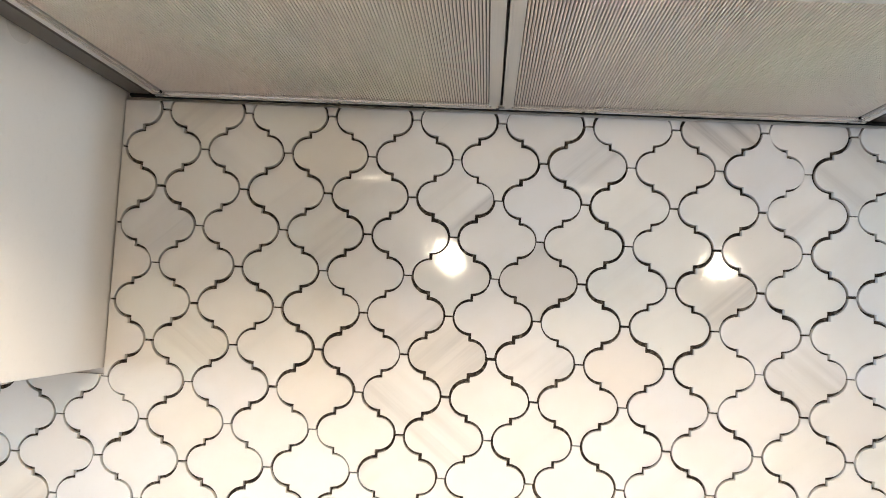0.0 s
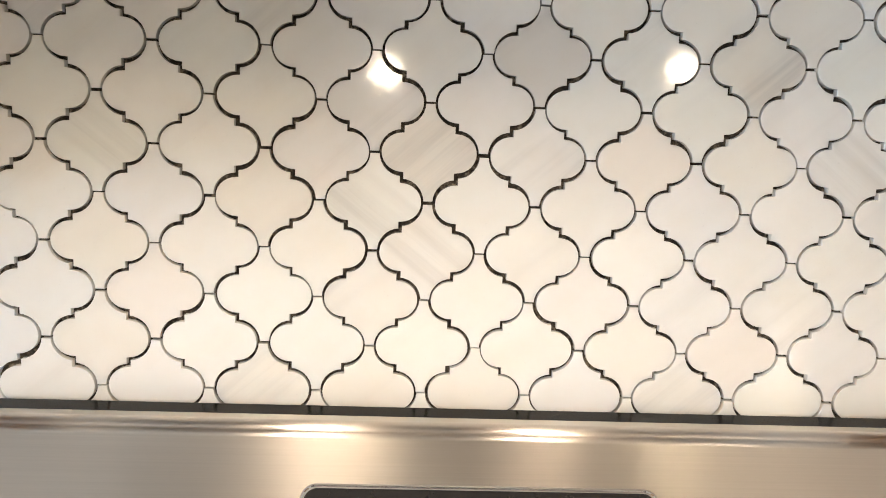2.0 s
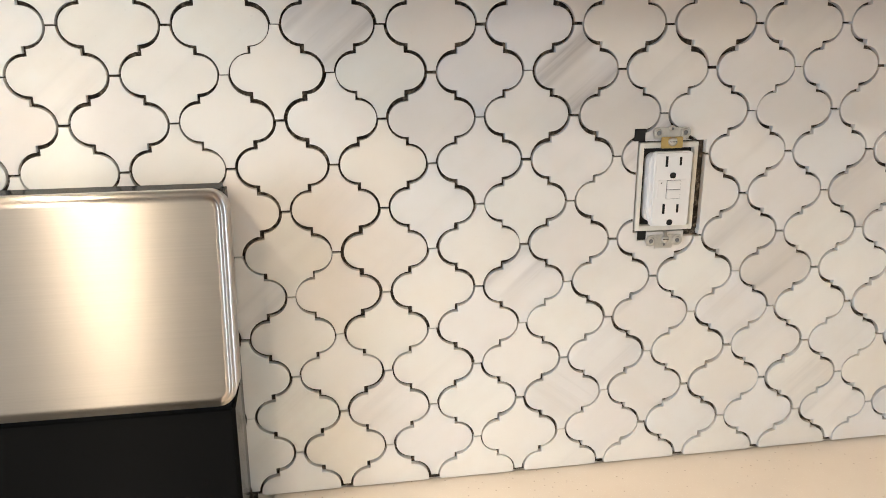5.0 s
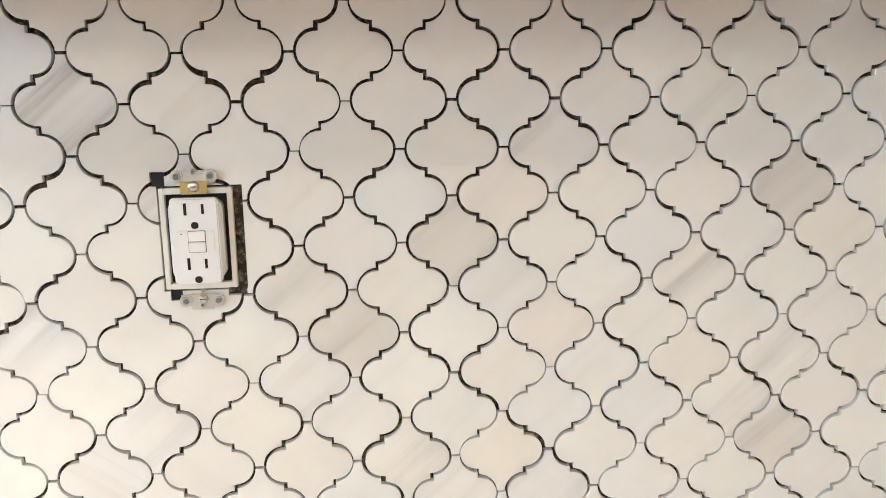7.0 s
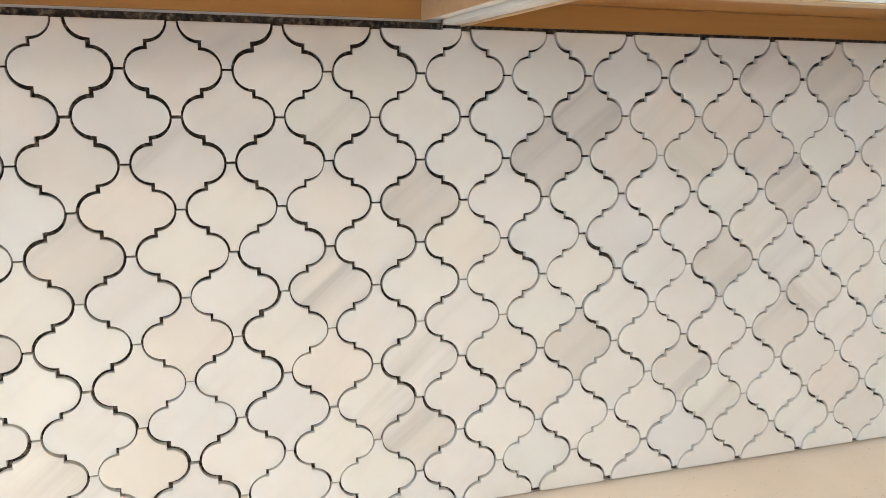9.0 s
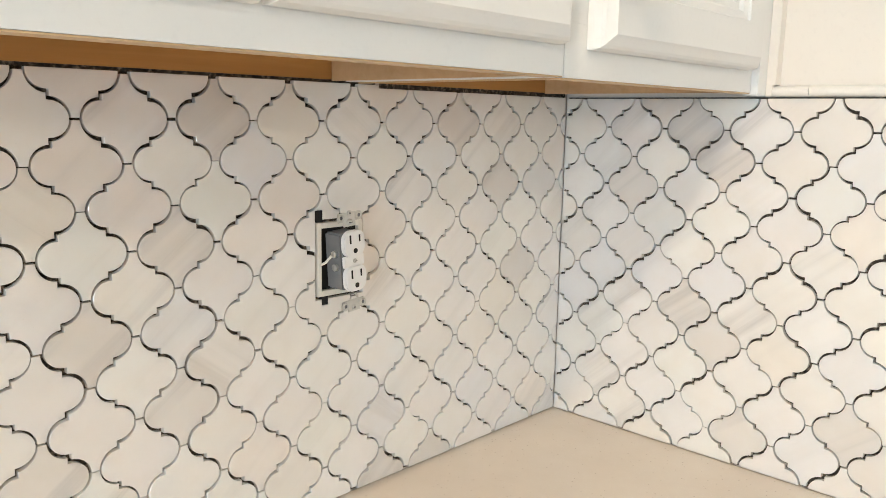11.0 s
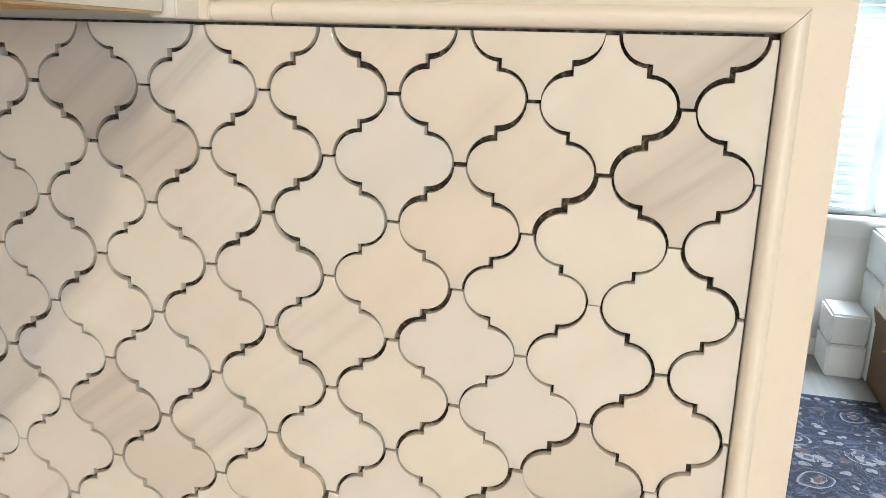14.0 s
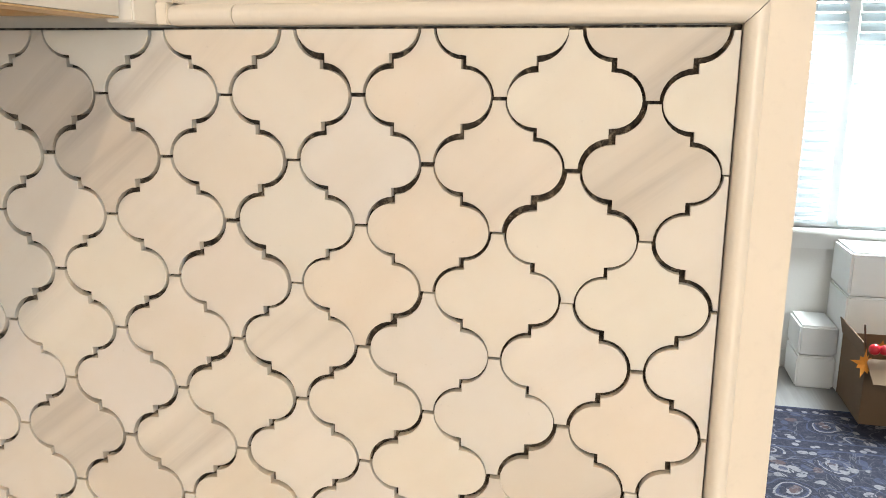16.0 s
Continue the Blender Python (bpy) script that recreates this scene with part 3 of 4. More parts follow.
garland = thing("autumn_garland", pose(5.03, -1.575, 0.315), "orange leaves and red berries heaped in the open box", "decoration")
for i, (dx, dy, dz, sz) in enumerate(((-0.045, 0.062, -0.045, 0.062), (0.0, -0.03, 0.09, 0.055), (0.02, -0.09, 0.07, 0.05), (-0.02, -0.14, 0.03, 0.05), (0.05, -0.02, 0.0, 0.04), (0.06, -0.1, 0.03, 0.05))):
    part("leaf", maple_leaf(sz), M_LEAF, garland, m=pose(dx, dy, dz, 10, -75 + 9 * i, 25 + 37 * i))
for dx, dy, dz, r in ((-0.03, 0.028, 0.010, 0.022), (-0.035, -0.005, 0.012, 0.020), (-0.02, -0.06, 0.05, 0.022), (0.0, -0.11, 0.06, 0.02)):
    part("berry", lathe([(r * math.sin(math.pi * (k + 0.15) / 8.3), -r * math.cos(math.pi * (k + 0.15) / 8.3)) for k in range(9)], 14), M_RED, garland, m=pose(dx, dy, dz), smooth=True)
part("stem", tube([(0.05, 0.0, -0.29), (0.03, 0.04, -0.02), (0.03, 0.055, 0.09)], 0.004, 8), M_CARD_IN, garland)

stand = thing("cake_stand", pose(5.20, -1.05, 0.0), "round white ceramic plate on a dark stand on the floor", "plate")
part("plate", lathe([(0.02, 0.195), (0.11, 0.202), (0.165, 0.218), (0.166, 0.224), (0.12, 0.212), (0.01, 0.207)], 36), M_CERAMIC, stand, smooth=True)
part("base", lathe([(0.11, 0.0), (0.112, 0.012), (0.05, 0.03), (0.045, 0.18), (0.10, 0.194)], 28), M_CARD_IN, stand, "dark wooden pedestal", smooth=True)

# ---- base cabinets and worktop ----
def base_cabinet(x0, x1, y0, y1, label):
    t = thing("base_cabinet", pose(x0, y0, 0), label, "cabinet", "base cabinets")
    part("body", box(0, x1 - x0, 0, y1 - y0, 0.1, 0.872, 0.002), M_WHITE, t)
    part("plinth", box(0.0, x1 - x0, 0.06, y1 - y0, 0, 0.1), M_WHITE, t)
    return t


base_cabinet(0.40, 1.20, -0.60, 0.006, "white painted base cabinet under the pale worktop")
base_cabinet(1.203, XC + 0.006, -0.60, 0.006, "white painted corner base cabinet under the worktop")
b = box(0.396, XC + 0.006, -0.625, 0.006, 0.8725, COUNTER, 0.003)
top = tagged(part("worktop", b, M_QUARTZ), "beige speckled quartz worktop along the tiled walls", "worktop")

# ---- wall cabinets ----
FACE_Y = -0.271


def cabinet_door(w, h, hinge_x, parent, z):
    d = part("door", rings_panel(w, h, ((0.0, 0.0), (0.0, -0.006), (0.0015, -0.013), (0.004, -0.0155), (0.0105, -0.0195), (0.0125, -0.021), (0.0475, -0.021), (0.0490, -0.0185), (0.0560, -0.0165),
                                        (0.0590, -0.0125), (0.0650, -0.0120), (0.0680, -0.0090))), M_WHITE, parent, "raised panel door", pose(hinge_x, FACE_Y, z))
    return d


def door_knob(door, x, z):
    """A mushroom knob on a round foot."""
    prof = [(0.0085, 0.0), (0.0085, 0.002), (0.0055, 0.005), (0.0050, 0.012), (0.0075, 0.015), (0.0155, 0.0175), (0.0165, 0.021), (0.0140, 0.0245), (0.0060, 0.0265)]
    return part("knob", lathe(prof, 24), M_BRONZE, door, "dark bronze mushroom knob", pose(x, -0.021, z, 90, 0, 0), smooth=True)


def wall_cabinet(x0, x1, doors, z0, height, label, knob_x=0.0):
    """A face-framed wall cabinet, its wooden bottom set up inside the frame, open below between the sides."""
    t = thing("wall_cabinet", pose(x0, 0.008, z0), label, "cabinet", "wall cabinets")
    w = x1 - x0
    yf = FACE_Y - 0.008
    part("side", box(0.0, 0.016, yf + 0.019, 0, 0.002, height, 0.001), M_WHITE, t)
    part("side", box(w - 0.016, w - 0.0006, yf + 0.019, 0, 0.002, height, 0.001), M_WHITE, t)
    part("bottom", box(0.016, w - 0.016, yf + 0.019, -0.002, 0.024, 0.036), M_WOOD, t, "unpainted brown wooden underside")
    part("back_rail", box(0.016, w - 0.016, -0.004, -0.0005, 0.002, 0.0235), M_WOOD, t, "brown wooden rail")
    part("side_lining", box(0.0162, 0.0185, yf + 0.0195, -0.0045, 0.0005, 0.0235), M_WOOD_EDGE, t, "bare wooden side")
    part("side_lining", box(w - 0.0185, w - 0.0162, yf + 0.0195, -0.0045, 0.0005, 0.0235), M_WOOD_EDGE, t, "bare wooden side")
    part("top", box(0.016, w - 0.016, yf + 0.019, -0.002, height - 0.016, height), M_WHITE, t)
    part("back", box(0.016, w - 0.016, -0.0075, -0.0015, 0.036, height - 0.016), M_WOOD, t)
    # face frame
    part("bottom_rail", box(0.0, w - 0.0006, yf, yf + 0.0185, 0.0012, 0.045, 0), M_WHITE, t)
    part("rail_edge", box(0.0, w - 0.0006, yf + 0.0006, yf + 0.0185, 0.0, 0.001), M_WOOD_EDGE, t, "bare wooden lower edge")
    part("top_rail", box(0.0, w - 0.0006, yf, yf + 0.0185, height - 0.05, height, 0), M_WHITE, t)
    part("stile", box(0.0, 0.04, yf, yf + 0.0185, 0.0451, height - 0.05, 0), M_WHITE, t)
    part("stile", box(w - 0.04, w - 0.0006, yf, yf + 0.0185, 0.0451, height - 0.05, 0), M_WHITE, t)
    for dx0, dx1 in doors:
        door = cabinet_door(dx1 - dx0, height - 0.06, dx0 - x0, t, 0.025)
        door.location.y = yf - 0.0005
        if knob_x:
            door_knob(door, knob_x - dx0, 0.0575)
    return t


RIGHT_CAB = 0.384
wall_cabinet(RIGHT_CAB, 1.2675, ((0.412, 0.818), (0.822, 1.238)), 1.3757, 0.95, "white wall cabinet with raised panel doors beside the hood")
wall_cabinet(1.2685, 1.857, ((1.297, 1.566), (1.573, 1.846)), 1.3718, 0.95, "white two-door wall cabinet over the tiled wall")
wall_cabinet(1.858, 2.222, ((1.888, 2.205),), 1.3705, 0.95, "white single-door wall cabinet in the corner", 1.913)
wall_cabinet(-1.12, -0.360, ((-1.09, -0.75), (-0.745, -0.40)), 1.3755, 0.95, "white wall cabinet on the far side of the hood")
filler = tagged(part("scribe_strip", box(2.2225, XC - 0.0005, FACE_Y - 0.008, FACE_Y + 0.010, CAB_Z, CAB_Z + 0.95, 0.001), M_WHITE), "white filler strip between cabinet and wall", "trim", kind="structure")
bm = box(XC - 0.0060, XC + 0.0083, -0.2905, -0.2792, CAB_Z + 0.0124, CAB_Z + 0.95, 0.0008, 2)
box(XC - 0.0060, XC + 0.0083, -0.2864, -0.2792, CAB_Z, CAB_Z + 0.0123, 0.0006, 2, bm)
structure("scribe_moulding", bm, M_WALL, "narrow cream moulding closing the joint between cabinet and wall", "trim")

# ---- pencil trim round the end of the tiles ----
TY = -0.6035


def pencil():
    """The half-round section of the glazed liner: (across, proud) pairs, fading into the paint on its outer side."""
    prof = [(0.0, 0.0), (0.0, 0.006)] + [(0.5 - 0.5 * math.cos(math.pi * k / 28), (0.006 if k < 14 else 0.0015) + (0.0065 if k < 14 else 0.011) * math.sin(math.pi * k / 28)) for k in range(1, 28)] + [(1.0, 0.0015), (1.0, 0.0)]
    return prof


def trim_piece(name, axis, a0, a1, inner, width, mitre0=0.0, mitre1=0.0):
    b, prof = bmesh.new(), pencil()
    loops = []
    for a, mt in ((a0, mitre0), (a1, mitre1)):
        loop = []
        for u, d in prof:
            along, across = a + mt * u * width, inner + u * width
            x = XC + 0.0085 - d - 0.001
            loop.append(b.verts.new((x, -along, across) if axis == "h" else (x, -across, along)))
        loops.append(loop)
    n = len(prof)
    for k in range(n):
        b.faces.new((loops[0][k], loops[0][(k + 1) % n], loops[1][(k + 1) % n], loops[1][k]))
    b.faces.new(loops[0][::-1])
    b.faces.new(loops[1])
    return structure(name, b, M_TRIM, "glossy cream half-round pencil tile trim", "trim")


trim_piece("trim_top_left", "h", 0.2865, 0.3262, CAB_Z - 0.0005, 0.0125)
trim_piece("trim_top", "h", 0.3268, 0.6043, CAB_Z - 0.0005, 0.0125, 0, 1)
trim_piece("trim_side", "v", 1.0825, CAB_Z - 0.0008, 0.6045, 0.0125, 0, 1)
trim_piece("trim_side_low", "v", COUNTER + 0.001, 1.0818, 0.6045, 0.0125)

# ---- range hood ----
hood = thing("range_hood", pose(0.0105, 0.008, 1.6430), "steel over-range hood with two ribbed grease filters underneath", "hood")
HX0, HX1 = -0.368, 0.368


part("body", box(HX0, HX1, -0.43, -0.004, 0.022, 0.42, 0.004), M_HOODBODY, hood, "dark grey body")
# side and back gaps: black strips stand in for the shade inside them
for x0, x1 in ((-0.3435, -0.3365), (0.3365, 0.3435)):
    part("side_gap", box(x0, x1, -0.40, -0.010, 0.014, 0.0215), M_DARK, hood, "black strip painted for the shade in the gap")
for x0, x1 in ((HX0, -0.344), (0.344, HX1)):
    part("side_flange", box(x0, x1, -0.40, -0.004, 0.004, 0.0215, 0.002), M_HOODBODY, hood)
part("back_rail", box(-0.336, 0.336, -0.026, -0.018, -0.001, 0.0215, 0.002), M_CHROME, hood, "bright steel rail")
part("back_gap", box(-0.336, 0.336, -0.0175, -0.010, 0.014, 0.0215), M_DARK, hood, "black strip painted for the shade in the gap")
part("back_lip", box(-0.366, 0.366, -0.0095, -0.0045, 0.001, 0.0215, 0.001), M_DARK, hood, "black rubber lip")
for x0, x1 in ((-0.336, -0.327), (0.327, 0.336)):
    part("side_rail", box(x0, x1, -0.33, -0.0265, -0.001, 0.0215, 0.002), M_CHROME, hood)
for x0, x1 in ((-0.0113, -0.0011), (0.0011, 0.0113)):
    part("centre_rail", box(x0, x1, -0.33, -0.0265, -0.002, 0.0215, 0.002), M_STEEL_LIGHT, hood)
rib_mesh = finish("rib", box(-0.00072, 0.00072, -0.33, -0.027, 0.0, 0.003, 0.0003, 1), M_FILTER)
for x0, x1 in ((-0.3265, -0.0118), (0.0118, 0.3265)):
    # the plate's dark colour paints the shade between the ribs
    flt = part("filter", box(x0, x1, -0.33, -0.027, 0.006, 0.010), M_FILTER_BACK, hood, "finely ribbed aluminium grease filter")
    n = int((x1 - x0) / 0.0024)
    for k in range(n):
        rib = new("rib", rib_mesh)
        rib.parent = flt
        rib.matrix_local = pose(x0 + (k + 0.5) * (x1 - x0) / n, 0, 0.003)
part("front_panel", box(-0.336, 0.336, -0.43, -0.3305, -0.015, 0.0215, 0.003), M_STEEL_LIGHT, hood)
for x in (-0.1705, 0.1395):
    part("lamp_lens", box(x - 0.030, x + 0.030, -0.371, -0.365, -0.0172, -0.0152, 0.0005), M_LENS, hood, "glowing lamp lens")

# ---- range ----
cooker = thing("kitchen_range", pose(0.0105, 0, 0), "freestanding brushed steel range with a black control panel", "range")
RW = 0.371
GT, GB = 1.2165, 1.056
LEAN = pose(0, -0.070, GT, -9, 0, 0) @ pose(0, 0.070, -GT)
part("body", box(-RW, RW, -0.66, -0.012, 0.02, 0.895, 0.004), M_STEEL, cooker)
part("cooktop", box(-RW, RW, -0.66, -0.012, 0.8955, 0.921, 0.004), M_ENAMEL, cooker, "black enamel cooktop")
part("rear_cover", box(-RW + 0.002, RW - 0.002, -0.0350, -0.006, 0.93, GT - 0.0065, 0.003), M_REAR, cooker, "black satin rear cover")
part("lower_guard", box(-RW + 0.004, RW - 0.001, -0.089, -0.0355, 0.9215, GB - 0.004, 0.003), M_ENAMEL, cooker, "black enamel lower back panel")
bm = rounded_plate(2 * RW + 0.004, 0.1635, 0.015, 0.0197, -0.020, 0.0045, 8)
big = max(bm.faces, key=lambda f: f.calc_area() - (1 if f.calc_center_median().y > 0 else 0))
bmesh.ops.inset_region(bm, faces=[big], thickness=0.004)
guard = part("backguard", bm, M_STEEL, cooker, "brushed steel back panel, leaning back", LEAN @ pose(0, -0.050, GT - 0.08175), smooth=True)
PW, PH, PCX, PCZ = 0.249, 0.0855, 0.004, GT - 0.0850
rim = part("control_rim", rounded_plate(PW + 0.0055, PH + 0.0055, 0.012, 0.0, -0.0022, 0.0018, 8), M_CHROME, cooker, "thin bright metal rim", LEAN @ pose(PCX, -0.0698, PCZ))
panel = part("control_panel", rounded_plate(PW, PH, 0.010, 0.0, -0.003, 0.0006, 8), M_CHARCOAL, cooker, "charcoal glass control panel", LEAN @ pose(PCX, -0.0698, PCZ))
part("display", rounded_plate(0.066, 0.034, 0.002, 0.0, -0.0008), M_BLACK, panel, "dark display window", pose(0.005, -0.0030, 0.013))
FRONT = -0.0033


def label_at(text, x, z, size, mat=M_PRINT):
    return words(text, size, mat, panel, pose(x, FRONT, z, 90, 0, 0))


label_at("Cooking Options", -0.091, 0.0325, 0.0048)
label_at("Oven Settings", 0.090, 0.0325, 0.0048)
for text, x, z in (("Timer\nOn/Off", 0.0685, 0.0155), ("Set\nClock", 0.0955, 0.0155), ("Cook\nTime", 0.0685, -0.0145), ("Delay\nTime", 0.0955, -0.0145)):
    label_at(text, x, z, 0.0052)
    part("underline", box(-0.012, 0.012, -0.0002, 0, -0.0002, 0.0002), M_PRINT, panel, m=pose(x, FRONT, z - 0.0068))
    part("indicator", lathe([(0.001, 0), (0.001, 0.0002)], 10), M_BLACK, panel, m=pose(x, FRONT, z + 0.0105, 90, 0, 0))
label_at("Time of Day", 0.0955, -0.0240, 0.0036, M_DIM_PRINT)
for text_x, w in ((0.085, 0.034),):
    part("faint_print", box(-w / 2, w / 2, -0.0002, 0, -0.0012, 0.0012), M_PRINT, panel, m=pose(text_x, FRONT, -0.0320))
for text_x in (-0.107, -0.078):
    for z in (0.0155, -0.0145):
        part("faint_print", box(-0.008, 0.008, -0.0002, 0, -0.0012, 0.0012), M_PRINT, panel, m=pose(text_x, FRONT, z))
        part("underline", box(-0.012, 0.012, -0.0002, 0, -0.0002, 0.0002), M_PRINT, panel, m=pose(text_x, FRONT, z - 0.0068))
part("oven_door", box(-RW + 0.005, RW - 0.005, -0.69, -0.6605, 0.20, 0.80, 0.006), M_STEEL, cooker)
part("oven_handle", tube([(-0.32, -0.735, 0.76), (0.32, -0.735, 0.76)], 0.011, 14), M_STEEL, cooker, smooth=True)
for x in (-0.30, 0.30):
    part("handle_post", tube([(x, -0.69, 0.76), (x, -0.735, 0.76)], 0.008, 10), M_STEEL, cooker)

# ---- lamps ----
for x, y, z in PENDANTS:
    p = thing("pendant_lamp", pose(x, y, z), "small glowing globe lamp hanging on a thin cord", "lamp", "pendant lamps")
    part("bulb", lathe([(0.036 * math.sin(math.pi * (k + 0.15) / 12.3), -0.036 * math.cos(math.pi * (k + 0.15) / 12.3)) for k in range(13)], 20), M_BULB, p, "glowing globe", smooth=True)
    part("socket", lathe([(0.014, 0.0365), (0.016, 0.04), (0.016, 0.075), (0.006, 0.085)], 16), M_ZINC, p, smooth=True)
    part("cord", tube([(0, 0, 0.085), (0, 0, CEIL - z - 0.02)], 0.0025, 8), M_DARK, p)
    part("canopy", lathe([(0.05, CEIL - z - 0.02), (0.055, CEIL - z + 0.0)], 20), M_ZINC, p)
for x, y in CANS:
    p = thing("recessed_light", pose(x, y, CEIL), "round white recessed ceiling light, switched on", "lamp", "recessed ceiling lights")
    b = bmesh.new()
    rr = [[b.verts.new((r * math.cos(2 * math.pi * k / 28), r * math.sin(2 * math.pi * k / 28), z)) for k in range(28)] for r, z in ((0.055, 0.001), (0.075, 0.001), (0.078, -0.004), (0.072, -0.008), (0.056, -0.006))]
    for a, c in zip(rr, rr[1:] + rr[:1]):
        for k in range(28):
            b.faces.new((a[k], a[(k + 1) % 28], c[(k + 1) % 28], c[k]))
    part("ring", b, M_WHITE, p, smooth=True)
    part("diffuser", lathe([(0.054, -0.001), (0.054, 0.0015)], 28), M_CANGLOW, p, "glowing diffuser")


# ---- outlets ----
def screw(parent, x, z, y, r, mat):
    s = part("screw", lathe([(r, 0.0), (r, 0.0008), (r * 0.7, 0.0018), (0.0002, 0.002)], 14), mat, parent, m=pose(x, y, z, 90, 0, 0), smooth=True)
    part("screw_slot", box(-r * 0.75, r * 0.75, -0.00025, 0.00025, 0.0018, 0.0022), M_DARK, s)
    return s


def slots(parent, cx, cz, y):
    part("slot", box(-0.0011, 0.0011, -0.0004, 0.003, -0.0046, 0.0046), M_DARK, parent, m=pose(cx - 0.0065, y, cz + 0.004))
    part("slot", box(-0.0010, 0.0010, -0.0004, 0.003, -0.0038, 0.0038), M_DARK, parent, m=pose(cx + 0.0065, y, cz + 0.004))
    b = rounded_plate(0.0055, 0.0052, 0.0022, 0.003, -0.0004)
    part("ground_hole", b, M_DARK, parent, m=pose(cx, y, cz - 0.0085))


def ears(parent, zc, y, dx=0.0):
    """A mounting strap end: a notched bridge, two washer ears with raised rims, a small middle eyelet."""
    sgn = 1 if zc > 0 else -1
    part("strap", box(dx - 0.0085, dx + 0.0085, y, y + 0.0012, zc - 0.009, zc + 0.004, 0.0004), M_ZINC, parent)
    part("strap_tab", box(dx - 0.0162, dx + 0.0162, y + 0.0002, y + 0.0012, zc + 0.0012 * sgn - 0.0048, zc + 0.0012 * sgn + 0.0048, 0.0003), M_ZINC, parent)
    for x, r in ((-0.0125, 0.0050), (0.0125, 0.0050), (0.0, 0.0030)):
        z = zc + (0.0015 if r > 0.004 else 0.0050) * sgn
        b = lathe([(r, 0), (r, 0.0012), (r * 0.72, 0.0013), (r * 0.60, 0.0019), (r * 0.46, 0.0019), (r * 0.36, 0.0010)], 18)
        part("ear", b, M_ZINC, parent, m=pose(x + dx, y + 0.0005, z, 90, 0, 0))
        part("ear_hole", lathe([(r * 0.38, 0), (r * 0.38, 0.0016)], 12), M_GREYBODY, parent, m=pose(x + dx, y + 0.0005, z, 90, 0, 0))


def box_ring(t, w, h, wall, depth):
    """The rim of the plastic wall box round the device, and its dark inside."""
    for x0, x1, z0, z1 in ((-w / 2, -w / 2 + wall, -h / 2, h / 2), (w / 2 - wall, w / 2, -h / 2, h / 2),
                           (-w / 2 + wall, w / 2 - wall, h / 2 - wall * 1.2, h / 2), (-w / 2 + wall, w / 2 - wall, -h / 2, -h / 2 + wall * 1.2)):
        part("box_rim", box(x0, x1, -0.001, depth, z0, z1, 0.0005), M_BOXRING, t, "ivory plastic rim of the wall box")
    # shallow black plates, coloured as the shade deep in the openings
    part("box_inside", box(-w / 2 + wall, w / 2 - wall, 0.0048, 0.0058, -h / 2 + wall * 1.2, h / 2 - wall * 1.2), M_DARK, t, "dark inside of the wall box")
    part("corner_notch", box(-0.0320, -0.0215, 0.0012, 0.0058, h / 2 + 0.0004, 0.0520), M_DARK, t, "black opening beside the strap")
    part("corner_notch", box(-0.0243, -0.0157, 0.0012, 0.0058, -0.0488, -h / 2 - 0.0004), M_DARK, t, "black opening beside the strap")


O1 = (0.7603, 1.1905)
gfci = thing("gfci_outlet", pose(O1[0], 0, O1[1]), "white safety outlet without cover plate, loose in its cut-out", "outlet")
box_ring(gfci, 0.0550, 0.080, 0.0040, 0.0058)
body = part("body", rounded_plate(0.0405, 0.0620, 0.007, 0.0045, -0.0075, 0.0020), M_PLASTIC, gfci, m=pose(0, 0, 0))
part("face", rounded_plate(0.0358, 0.0668, 0.0030, -0.006, -0.0115, 0.0012), M_PLASTIC, gfci, "smooth white face")
for z in (0.021, -0.0215):
    slots(gfci, 0.0, z, -0.0114)
part("button_bezel", rounded_plate(0.028, 0.0175, 0.002, -0.0110, -0.0122, 0.0003), M_PLASTIC, gfci)
part("button_gap", rounded_plate(0.0132, 0.0170, 0.0008, -0.0115, -0.0124), M_GREYBODY, gfci, m=pose(0.001, 0, 0))
for z in (0.0042, -0.0042):
    part("button", rounded_plate(0.0124, 0.0078, 0.0006, -0.0118, -0.0134, 0.0004), M_PLASTIC, gfci, "square test button", pose(0.001, 0, z))
part("indicator", lathe([(0.0006, 0), (0.0006, 0.0004)], 8), M_DARK, gfci, m=pose(-0.0105, -0.0119, 0.006, 90, 0, 0))
ears(gfci, 0.0475, -0.0035)
ears(gfci, -0.0475, -0.0035)
part("clamp_plate", box(-0.010, 0.010, -0.0058, -0.0037, 0.0355, 0.0455, 0.0006), M_BRASS, gfci, "small brass clamp")
screw(gfci, 0.0, 0.0415, -0.0058, 0.0042, M_ZINC)
screw(gfci, 0.001, -0.0475, -0.0035, 0.0036, M_ZINC)
part("screw_shank", tube([(0.001, -0.002, -0.0405), (0.0, -0.007, -0.0455)], 0.0016, 8), M_ZINC, gfci)

O2 = (1.8460, 1.1880)
dup = thing("duplex_outlet", pose(O2[0], 0, O2[1]), "white duplex outlet hanging forward out of its open wall box", "outlet")
box_ring(dup, 0.060, 0.0785, 0.0050, 0.0058)
DY = -0.026
DX = -0.004
part("device_body", box(-0.013 + DX, 0.015 + DX, DY + 0.004, 0.003, -0.030, 0.030, 0.002), M_GREYBODY, dup, "grey plastic rear body")
for z in (0.0185, -0.0185):
    f = part("socket_face", rounded_plate(0.0295, 0.0275, 0.0100, DY + 0.004, DY - 0.0015, 0.001), M_PLASTIC, dup, "rounded white socket face", pose(0.002 + DX, 0, z))
    slots(f, 0.0, 0.001, DY - 0.0014)
part("bridge", box(-0.013 + DX, 0.016 + DX, DY + 0.0005, DY + 0.004, -0.006, 0.006, 0.0008), M_PLASTIC, dup)
screw(dup, 0.002 + DX, 0.0, DY + 0.0005, 0.0024, M_ZINC)
